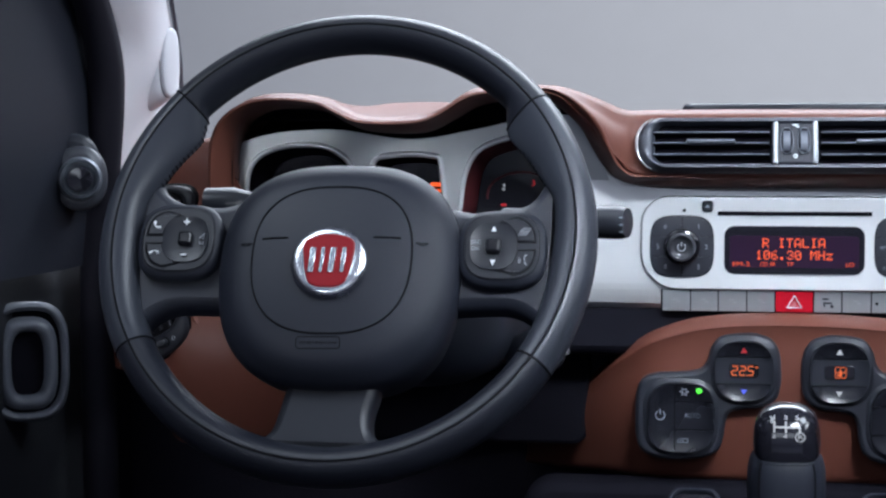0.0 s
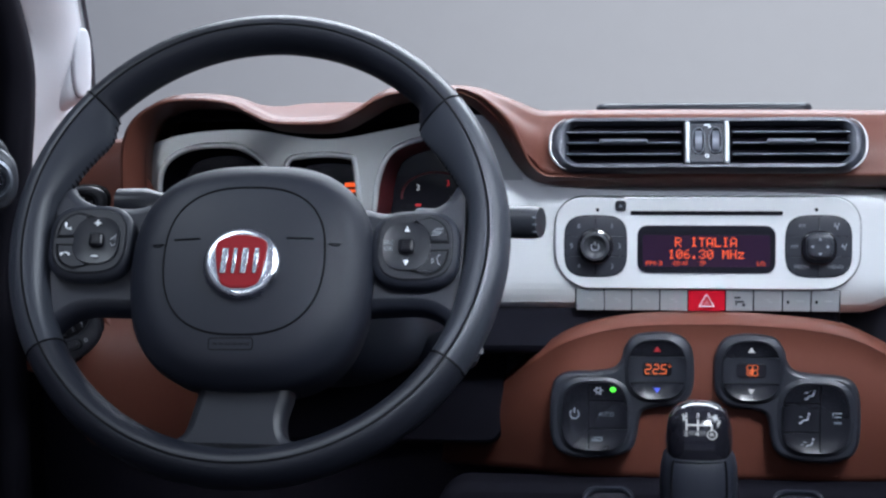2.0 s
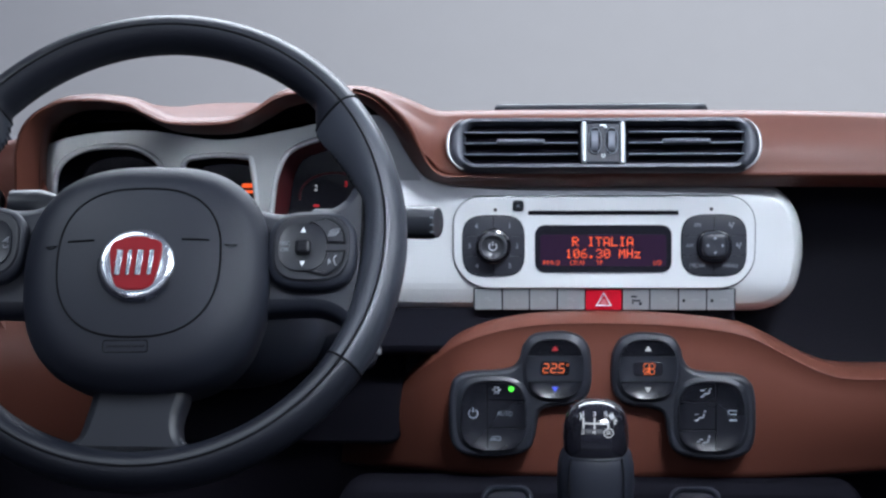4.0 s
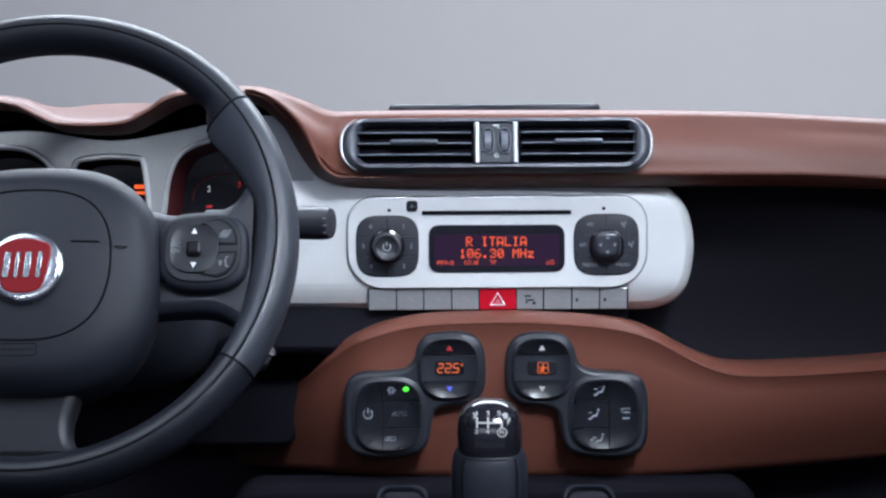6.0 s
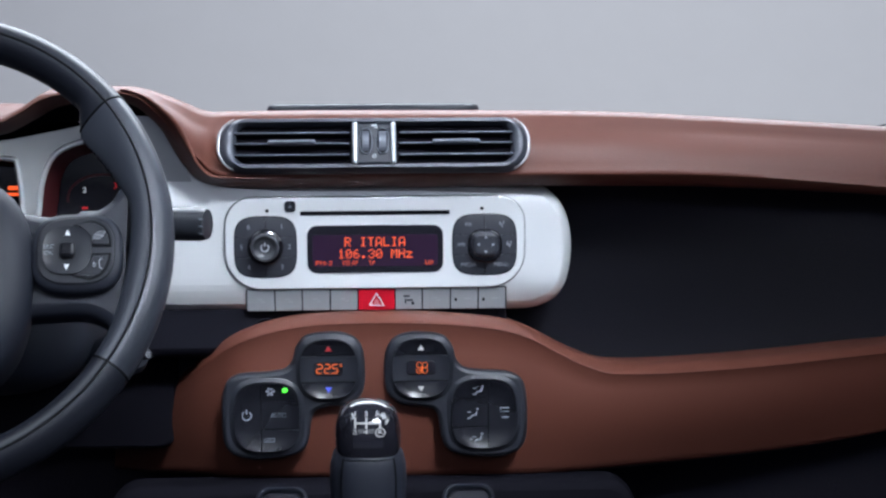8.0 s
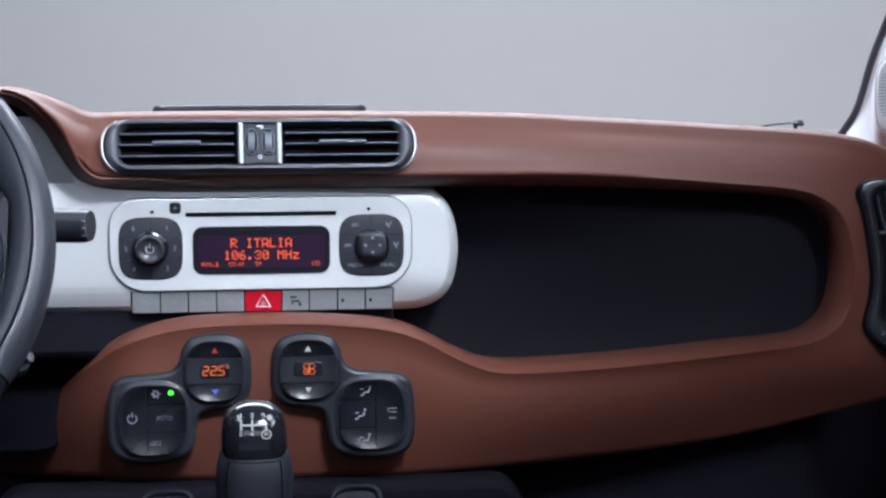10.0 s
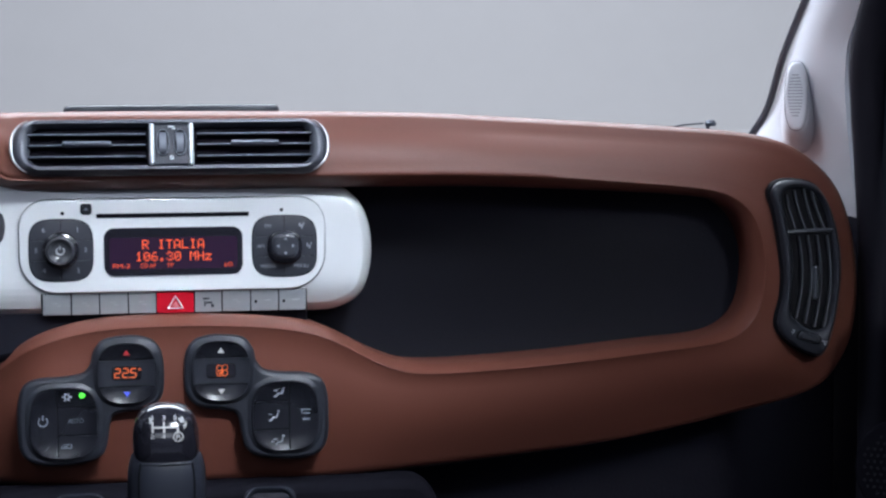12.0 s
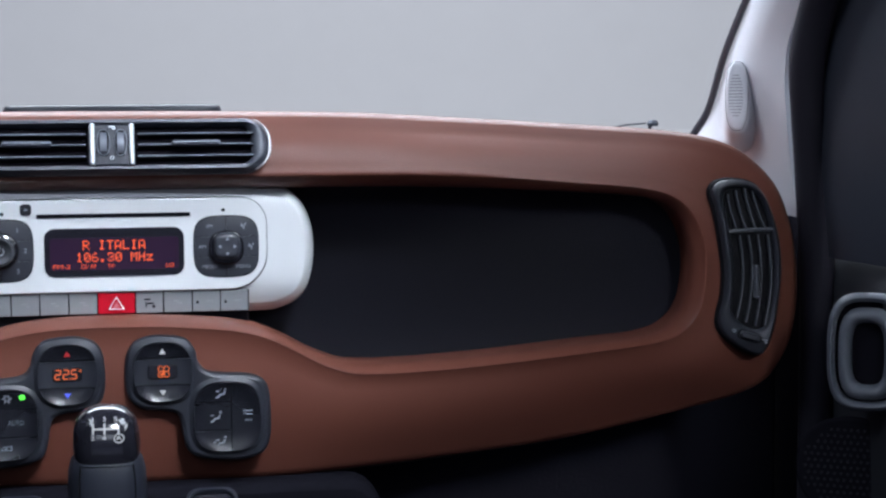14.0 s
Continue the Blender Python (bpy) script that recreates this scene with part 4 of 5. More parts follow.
loft([[Vector((gx + 0.0098 + s * 0.0042 * math.cos(t), 0, 0.8395 + s * 0.0038 * math.sin(t))) for t in [i * math.pi / 12 for i in range(24)]] for s in (1.0, 0.8)], bm=bm)
part("reverse_ring", on_dome(bm), WHITE_GLOW, pattern)

# ---- steering wheel: local x right, y up the wheel, z along the column to the driver ----
WC = Vector((-0.3478, 1.37, 1.0000))
WM = pose(*WC, 90 - 26.5, -0.6, 0)
wheel = thing("steering_wheel", WM, "black leather steering wheel with three spokes and round badge", "steering wheel")
R0, RA, RB = 0.1800, 0.0150, 0.0192


def bump_at(deg, at, width):
    d = (deg - at + 180) % 360 - 180
    return math.exp(-(d / width) ** 2)


def rim_ring(deg):
    """A section of the rim: deeper than wide, with a flat-faced thumb rest that ends in a crest on the inner side."""
    a = radians(deg)
    side = deg % 360 if 90 < deg % 360 < 270 else (180 - deg) % 360
    rest = min(1.0, max(0.0, (side - 137.5) / 7)) ** 0.7 * min(1.0, max(0.0, (169 - side) / 22)) ** 0.8 if 137.5 < side < 169 else 0.0
    low = max(bump_at(deg, 184, 16), bump_at(deg, -8, 16))
    grip, flat = 0.0140 * rest + 0.004 * low, 2.0 - 0.75 * rest
    pts = []
    for k in range(32):
        b = 2 * math.pi * k / 32
        c, s = math.cos(b), math.sin(b)
        e = 2 / flat if c < 0 and s > 0 else 1.0
        w = (RA + (grip if c < 0 else 0)) * math.copysign(abs(c) ** e, c)
        pts.append(Vector(((R0 + w) * math.cos(a), (R0 + w) * math.sin(a), RB * math.copysign(abs(s) ** e, s))))
    return pts


def sector(a0, a1, material, label):
    n = max(8, int((a1 - a0) / 1.6))
    return part("rim_section", loft([rim_ring(a0 + (a1 - a0) * i / n) for i in range(n + 1)], True), material, wheel, label, local=True)


JOINTS = (37.5, 139.0, 209.5, 326.7)
sector(37.5, 139.0, LEATHER, "top of the rim in black leather")
sector(139.0, 209.5, LEATHER_GRIP, "thumb grip in smooth leather")
sector(209.5, 326.7, LEATHER, "bottom of the rim in black leather")
sector(-33.3, 37.5, LEATHER_GRIP, "thumb grip in smooth leather")
part("rim_seam", tube([(R0 * math.cos(a), R0 * math.sin(a), RB * 0.99) for a in [i * math.pi / 90 for i in range(180)]], 0.0010, 6, True), GROOVE, wheel, "dark seam round the rim", local=True)
for j in JOINTS:
    part("rim_joint", tube([p + (p - Vector((R0 * math.cos(radians(j)), R0 * math.sin(radians(j)), 0))) * 0.004 for p in rim_ring(j)], 0.0009, 6, True), GROOVE, wheel, local=True)
# stitches on the inner face of the grips
for a0, a1 in ((141, 172), (5, 36)):
    for i in range(20):
        d = a0 + (a1 - a0) * i / 19
        p = [v for v in rim_ring(d)]
        q, r = p[15], p[18]
        part("stitch", tube([q, (q + r) / 2 + (q + r - p[14] - p[19]).normalized() * 0.0012, r], 0.0008, 4), GROOVE, wheel, local=True)

# spokes
for s in (-1, 1):
    dy = 0.0 if s < 0 else -0.006
    sp = [(0.070, 0.028 + dy), (0.100, 0.030 + dy), (0.128, 0.032 + dy), (0.147, 0.042 + dy), (0.160, 0.062), (0.169, 0.060), (0.172, 0.0), (0.168, -0.075), (0.158, -0.082), (0.149, -0.066), (0.130, -0.056), (0.095, -0.056), (0.070, -0.055)]
    out = spline([(s * x, y, 0) for x, y in sp], 5, True)
    arm = part("spoke", plate([(p.x, p.y) for p in out], 0.022, 0.008, SKIP, -0.018), SOFT_BLACK, wheel, "side spoke in dark plastic", local=True)
    cx, cy = (-0.1275, -0.005) if s < 0 else (0.1245, -0.0118)
    arm_pod = part("button_pod", plate(oval(cx, cy, 0.0335, 0.0315, 3.0), 0.010, 0.005, SKIP, 0.006), SOFT_BLACK, wheel, "rounded button pod", local=True)
    part("pod_gap", plate(oval(cx, cy, 0.0288, 0.0268, 3.0), 0.0005, 0.0001, SKIP, 0.0158), GROOVE, arm_pod, local=True)
    part("key_panel", plate(oval(cx, cy, 0.0282, 0.0262, 3.0), 0.0016, 0.0008, SKIP, 0.0155), KEY_BLACK, arm_pod, local=True)
    o = cx - s * 0.006
    # outer pair of keys as a crescent, parted in the middle
    for t in (-1, 1):
        pts = []
        for i in range(15):
            a = radians(4 + 70 * i / 14)
            pts.append((cx + s * 0.0252 * math.cos(a) ** 0.7, cy + t * 0.0238 * math.sin(a) ** 0.75))
        for i in range(11):
            a = radians(78 - 68 * i / 10)
            pts.append((o + s * 0.0180 * math.cos(a), cy + t * 0.0200 * math.sin(a)))
        part("key_gap", plate(inset(pts, -0.0008), 0.0005, 0.0001, SKIP, 0.0170), GROOVE, arm_pod, local=True)
        k = part("key", plate(inset(pts, 0.0008), 0.0012, 0.0006, SKIP, 0.0170), KEY_BLACK, arm_pod, local=True)
        mx, my = cx + s * 0.0175, cy + t * 0.0115
        mk = Matrix.Translation((0, 0, 0.0184))
        if s < 0:
            turn = pose(mx, my, 0, 0, 0, -45 if t > 0 else 0)
            arc = [(0.0036 * q, (0.0016 - 0.0024 * q * q) * (-1 if t > 0 else 1), 0) for q in (-1, -0.75, -0.35, 0, 0.35, 0.75, 1)]
            part("handset_mark", tube(arc, [0.0012, 0.0011, 0.0006, 0.0005, 0.0006, 0.0011, 0.0012], 6, False, mk @ turn), WHITE_PRINT, k, local=True)
        else:
            icon = bmesh.new()
            if t > 0:
                for dx, dy in ((-0.0012, -0.0012), (0.0, 0.0), (0.0012, 0.0012)):
                    tube([(mx + dx + px - 0.3 * (0.0016 - py), my + dy + py, 0) for px, py in ((-0.0028, -0.0016), (0.0028, -0.0016), (0.0028, 0.0016), (-0.0028, 0.0016))], 0.00032, 4, True, mk, icon)
            else:
                tube([(mx + px, my + py, 0) for px, py in ((0.0022, 0.0044), (0.0006, 0.0036), (-0.0002, 0.0012), (0.0008, -0.0006), (0.0006, -0.0024), (0.0024, -0.0038))], 0.00042, 4, False, mk, icon)
                for r in (0.0016, 0.0030):
                    tube([(mx - 0.0012 - r * math.cos(radians(a)), my - 0.0004 + r * math.sin(radians(a)), 0) for a in (-45, -20, 0, 20, 45)], 0.00036, 4, False, mk, icon)
            part("print", icon, MARK_PRINT, k, local=True)
    # round rocker with a small roller
    dip = bowl(o, cy, 0.0178, 0.0190, 2.6, 0.0186, 0.0014)
    dish = part("rocker", dished(oval(o, cy, 0.0178, 0.0190, 2.6, 60), SKIP, dip, 0.0160), KEY_BLACK, arm_pod, "dished rocker key", local=True)
    part("roller", plate(rr(o, cy, 0.0115, 0.0120, 0.003, 4), 0.0055, 0.0025, SKIP, 0.0160), GLOSS_KEY, arm_pod, "small ribbed roller", local=True)
    for i in range(-2, 3):
        part("rib", plate(rr(o, cy + i * 0.0018, 0.0080, 0.0005, 0.0002, 1), 0.0004, 0.0001, SKIP, 0.0214), GROOVE, arm_pod, local=True)
    mk = Matrix.Translation((0, 0, 0.0189))
    if s < 0:
        part("plus_mark", bars([(o, cy + 0.0138, 0.0052, 0.0013), (o, cy + 0.0138, 0.0013, 0.0052)], mk), WHITE_PRINT, dish, local=True)
        part("minus_mark", bars([(o, cy - 0.0135, 0.0050, 0.0012)], mk), WHITE_PRINT, dish, local=True)
        icon = tube([(o + 0.0118, cy + 0.0012, 0), (o + 0.0132, cy + 0.0012, 0), (o + 0.0150, cy + 0.0032, 0), (o + 0.0150, cy - 0.0008, 0), (o + 0.0132, cy + 0.0006, 0)], 0.0004, 4, True, mk)
        tube([(o + 0.0112, cy + 0.0, 0), (o + 0.0156, cy + 0.0040, 0)], 0.0004, 4, False, mk, icon)
        tube([(o + 0.0118, cy - 0.0026, 0), (o + 0.0122, cy - 0.0046, 0), (o + 0.0142, cy - 0.0050, 0), (o + 0.0152, cy - 0.0030, 0)], 0.0004, 4, False, mk, icon)
        part("mute_mark", icon, MARK_PRINT, dish, local=True)
    else:
        part("arrow_mark", triangle(o, cy + 0.0138, 0.0042, 0.0046, mk), WHITE_PRINT, dish, local=True)
        part("arrow_mark", triangle(0, 0, 0.0042, 0.0046, mk @ pose(o, cy - 0.0138, 0, 0, 0, 180)), WHITE_PRINT, dish, local=True)
        part("source_word", words("SRC", 0.0048, mk @ pose(o - 0.0135, cy + 0.0028, 0)), GREY_PRINT, dish, local=True)
        part("source_word", words("OK", 0.0048, mk @ pose(o - 0.0135, cy - 0.0022, 0)), GREY_PRINT, dish, local=True)

low = [(-0.030, -0.085), (0.034, -0.085), (0.0355, -0.118), (0.031, -0.140), (0.034, -0.155), (0.046, -0.166), (0.02, -0.176), (-0.03, -0.176), (-0.056, -0.164), (-0.044, -0.153), (-0.039, -0.138), (-0.034, -0.115)]
part("lower_spoke", plate([(p.x, p.y) for p in spline([(*p, 0) for p in low], 5, True)], 0.022, 0.007, SKIP, -0.016), SPOKE_GREY, wheel, "satin grey lower spoke", local=True)

# airbag cover: a soft rounded square dome
CC, CA, CB = (0.000, -0.0325), 0.0935, 0.0905


def cover_height(q):
    return 0.0395 - 0.013 * q ** 2.2 - 0.013 * max(0.0, (q - 0.72) / 0.28) ** 3


def cover_ring(q, h, n=2.7):
    return [Vector((CC[0] + x * (1 - 0.05 * (y < 0) * abs(y) / CB), CC[1] + y, h)) for x, y in oval(0, 0, CA * q, CB * q, n, 72)]


rings = [cover_ring(0.90, -0.045), cover_ring(0.97, -0.02), cover_ring(1.0, 0.0), cover_ring(1.0, 0.010)]
rings += [cover_ring(q, cover_height(q)) for q in (0.985, 0.96, 0.92, 0.87, 0.81, 0.74, 0.65, 0.5, 0.3, 0.1)]
part("airbag_cover", loft(rings, True, True, True), SOFT_BLACK, wheel, "matt black airbag cover", local=True, sharp=70)


def on_cover(x, y, lift=0.0003):
    q = ((abs(x - CC[0]) / CA) ** 2.7 + (abs(y - CC[1]) / CB) ** 2.7) ** (1 / 2.7)
    return Vector((x, y, cover_height(q) + lift))


part("cover_crease", tube([on_cover(p.x - 0.001, p.y + 0.004) for p in cover_ring(0.655, 0, 2.6)], 0.0007, 6, True), GROOVE, wheel, local=True)
for x0, x1 in ((-0.055, -0.035), (0.031, 0.051)):
    q = 0.47
    part("cover_line", tube([on_cover(x0 + (x1 - x0) * i / 8, -0.0125) for i in range(9)], 0.0007, 5), GROOVE, wheel, local=True)
for x in (-0.068, 0.067):
    part("horn_mark", tube([on_cover(x + d, -0.0155 - 0.002 * (1 - (d / 0.0045) ** 2)) for d in (-0.0045, -0.002, 0, 0.002, 0.0045, -0.0045)], 0.0004, 5), GROOVE, wheel, local=True)
emboss = tube([on_cover(p[0], p[1], 0.0001) for p in rr(-0.006, -0.0945, 0.033, 0.0085, 0.002, 3)], 0.0004, 5, True)
for i in range(6):
    tube([on_cover(-0.0195 + 0.0048 * i + d, -0.0945 + 0.0018 * (k % 2) - 0.0009, 0.0001) for k, d in enumerate((0, 0.0012, 0.0024, 0.0036))], 0.0004, 4, False, SKIP, emboss)
part("embossed_mark", emboss, GROOVE, wheel, local=True)

# badge: chrome ring, red shield, plain chrome bars
Bd = Matrix.Translation((-0.0010, -0.0337, 0.0375)) @ Matrix.Diagonal((1.03, 1.0, 1.0, 1.0))
badge = part("badge", lathe([(0.0285, -0.004), (0.0285, 0.003), (0.0275, 0.0052), (0.0255, 0.0066), (0.0225, 0.0072), (0.0190, 0.0068), (0.0005, 0.0060)], 56, Bd), CHROME, wheel, "round chrome badge", local=True)
sh = spline([(-0.0195, 0.0150, 0), (-0.010, 0.0205, 0), (0.0, 0.0218, 0), (0.010, 0.0205, 0), (0.0195, 0.0150, 0), (0.0188, 0.0, 0), (0.0150, -0.0165, 0), (0.008, -0.0215, 0), (0.0, -0.0222, 0), (-0.008, -0.0215, 0), (-0.0150, -0.0165, 0), (-0.0188, 0.0, 0)], 5, True)
part("shield", plate([(p.x * 0.95, p.y * 0.97) for p in sh], 0.0030, 0.0010, Bd, 0.0050), RED_ENAMEL, badge, "red enamel shield", local=True)
for cx, w in ((-0.0118, 0.0046), (-0.0044, 0.0030), (0.0030, 0.0046), (0.0112, 0.0034)):
    part("badge_bar", plate([(cx - w / 2 - 0.0005, -0.0100), (cx + w / 2 - 0.0005, -0.0100), (cx + w / 2 + 0.0008, 0.0100), (cx - w / 2 + 0.0008, 0.0100)], 0.0012, 0.0006, Bd, 0.0079), CHROME, badge, local=True)

# column shroud and stalks
shroud = thing("column_shroud", Matrix.Translation((-0.35, 1.55, 0.93)), "dark plastic steering column shroud", "column shroud")
for name, up in (("upper_shell", 1), ("lower_shell", -1)):
    rings = []
    for y, w, h, cz in ((1.425, 0.046, 0.040, 0.945), (1.43, 0.052, 0.046, 0.943), (1.46, 0.092, 0.055, 0.932), (1.52, 0.108, 0.062, 0.927), (1.60, 0.112, 0.066, 0.925), (1.74, 0.112, 0.070, 0.925)):
        half = [p for p in oval(0, 0, w, h, 3.2, 64) if p[1] * up >= -1e-6]
        half.sort(key=lambda p: math.atan2(p[1] * up, p[0]))
        rings.append([Vector((-0.349 + x, y, cz + z + up * 0.0006)) for x, z in half])
    part(name, loft(rings, True, True, True), SOFT_BLACK, shroud)
stalk = thing("wiper_stalk", Matrix.Translation((-0.23, 1.53, 1.0)), "black control stalk behind the steering wheel", "control stalk")
Ms = pose(-0.248, 1.560, 1.006, 0, 90, -18)
part("arm", lathe([(0.010, 0), (0.0105, 0.06), (0.0125, 0.075)], 24, Ms), SOFT_BLACK, stalk)
tip = part("tip", lathe([(0.0135, 0.074), (0.0140, 0.080), (0.0140, 0.108), (0.0125, 0.114), (0.0005, 0.1145)], 32, Ms), SPOKE_GREY, stalk, "grey turning end")
part("print", bars([(-0.144, 1.011 - 0.006 * i, 0.0035, 0.0012) for i in range(3)], face_at(0, 1.5120, 0)), GREY_PRINT, tip)
stalk2 = thing("light_stalk", Matrix.Translation((-0.46, 1.53, 1.0)), "black control stalk behind the steering wheel", "control stalk")
part("arm", lathe([(0.010, 0), (0.0105, 0.06), (0.0145, 0.075), (0.014, 0.10), (0.001, 0.101)], 24, pose(-0.405, 1.53, 1.02, 0, -90, 0)), SPOKE_GREY, stalk2)
key = thing("ignition_lock", Matrix.Translation((-0.20, 1.56, 0.885)), "black ignition lock with a small metal barrel", "ignition lock")
part("housing", lathe([(0.020, 0), (0.020, 0.035), (0.016, 0.04), (0.0005, 0.04)], 28, pose(-0.235, 1.57, 0.885, 0, 70, -35)), SOFT_BLACK, key)
part("barrel", lathe([(0.0045, 0), (0.0045, 0.010), (0.0005, 0.0102)], 20, pose(-0.2000, 1.545, 0.893, 0, 70, -35)), SATIN, key, "small metal barrel")


# ---- outboard vents: tall curved units at both ends of the dash ----
def side_vent(s):
    shift = 0.0 if s > 0 else 0.012
    F = face_at(shift, 1.702, 0.0)
    v = thing("side_air_vent", face_at(s * 0.62 + shift, 1.702, 0.94), "tall curved black side vent with upright slats", "air vent", "side vents")
    out = [(0.5781, 1.0132), (0.5795, 1.0216), (0.5871, 1.0277), (0.6035, 1.029), (0.6199, 1.025), (0.6315, 1.0139), (0.6399, 0.9949), (0.6467, 0.9697), (0.6492, 0.9444), (0.6471, 0.9128), (0.6407, 0.8781),
           (0.6325, 0.8593), (0.6226, 0.8565), (0.6077, 0.8633), (0.5928, 0.8748), (0.5862, 0.8861), (0.5868, 0.8986), (0.591, 0.9143), (0.5925, 0.9362), (0.5898, 0.9583), (0.5857, 0.9834), (0.5817, 1.0022)]
    inn = [(0.5882, 1.0115), (0.5900, 1.0178), (0.5960, 1.0213), (0.6060, 1.0221), (0.6180, 1.0188), (0.6282, 1.0093), (0.6349, 0.9935), (0.6397, 0.9698), (0.6422, 0.9445), (0.6414, 0.9193), (0.6383, 0.8960),
           (0.6335, 0.8839), (0.6230, 0.8810), (0.6120, 0.8850), (0.6030, 0.8919), (0.5980, 0.9000), (0.5978, 0.9090), (0.5991, 0.9235), (0.5997, 0.9455), (0.5975, 0.9670), (0.5935, 0.9870), (0.5898, 1.0021)]
    O = [(s * p.x, p.y) for p in spline([(*p, 0) for p in out], 4, True)]
    I = [(s * p.x, p.y) for p in spline([(*p, 0) for p in inn], 4, True)]
    part("shadow_gap", plate(inset(O, -0.0016), 0.010, 0.001, F, -0.006), GROOVE, v)
    part("duct", plate(O, 0.004, 0.001, F, -0.004), DEEP_BLACK, v)
    part("vent_frame", frame_ring(O, I, 0.018, 0.0030, F, -0.006, 0.016), POD_BLACK, v, "smooth black frame")

    def blade(path, deep):
        """An upright slat whose rounded front edge has its catch of light painted paler."""
        left = [[F @ Vector((s * x, y, z + h)) for x, y, z in path] for h in (-deep, 0.0)]
        right = [[F @ Vector((s * (x + 0.0017), y, z + h)) for x, y, z in path] for h in (0.0, -deep)]
        slat = part("slat", loft(left + right, closed=False), SLAT_BLACK, v)
        part("slat_edge", tube([(s * (x + 0.0008), y, z) for x, y, z in path], 0.0010, 5, False, F), SLAT_DIM, slat)

    for k, (x0, y0, x1) in enumerate(((0.5925, 1.0148, 0.6013), (0.6005, 1.0186, 0.6112), (0.6095, 1.0205, 0.6212), (0.6180, 1.0180, 0.6308))):
        blade([(x0 + (x1 - x0) * t ** 1.15, y0 - (y0 - 0.9815) * t, 0.0095 - 0.002 * math.sin(math.pi * t)) for t in [i / 6 for i in range(7)]], 0.010)
    for k in range(4):
        x0, bot = 0.6046 + 0.0094 * k + 0.0008 * (k == 3), (0.8935, 0.8890, 0.8850, 0.8850)[k]
        blade([(x0 + 0.0085 * math.sin(math.pi * (0.12 + 0.80 * t)) - 0.0030 - 0.0010 * t, 0.9745 - (0.9745 - bot) * t, 0.0095 - 0.002 * math.sin(math.pi * t)) for t in [i / 10 for i in range(11)]], 0.010)
    part("cross_bar", tube([(s * 0.5945, 0.9785, 0.0100), (s * 0.6170, 0.9800, 0.0112), (s * 0.6392, 0.9800, 0.0100)], 0.0018, 8, False, F), TAB_DARK, v)
    part("slat_tab", plate(rr(s * 0.6232, 0.9285, 0.0052, 0.0330, 0.0022, 4), 0.005, 0.0022, F, 0.008), TAB_DARK, v, "upright slat tab")
    part("shutter_slot", plate(rr(0, 0, 0.0265, 0.0098, 0.0046, 4), 0.0010, 0.0004, F @ pose(s * 0.6157, 0.8750, 0.0118, 0, 0, -16 * s)), GROOVE, v)
    part("shutter_knob", plate(rr(0, 0, 0.0215, 0.0080, 0.0038, 4), 0.0045, 0.0022, F @ pose(s * 0.6157, 0.8752, 0.0118, 0, 0, -16 * s)), POD_BLACK, v)
    ring = [(s * 0.5996 + 0.0014 * math.cos(t), 0.8815 + 0.0017 * math.sin(t), 0) for t in [i * math.pi / 6 for i in range(12)]]
    part("print", tube(ring, 0.0004, 4, True, off(F, 0, 0, 0.0122)), MARK_PRINT, v)
    part("print", bars([(s * 0.6300, 0.8712, 0.0030, 0.0009), (s * 0.6318, 0.8692, 0.0009, 0.004), (s * 0.6335, 0.8705, 0.0030, 0.0009), (s * 0.6335, 0.8680, 0.0026, 0.0009)], off(F, 0, 0, 0.0120)), MARK_PRINT, v)


side_vent(1)
side_vent(-1)


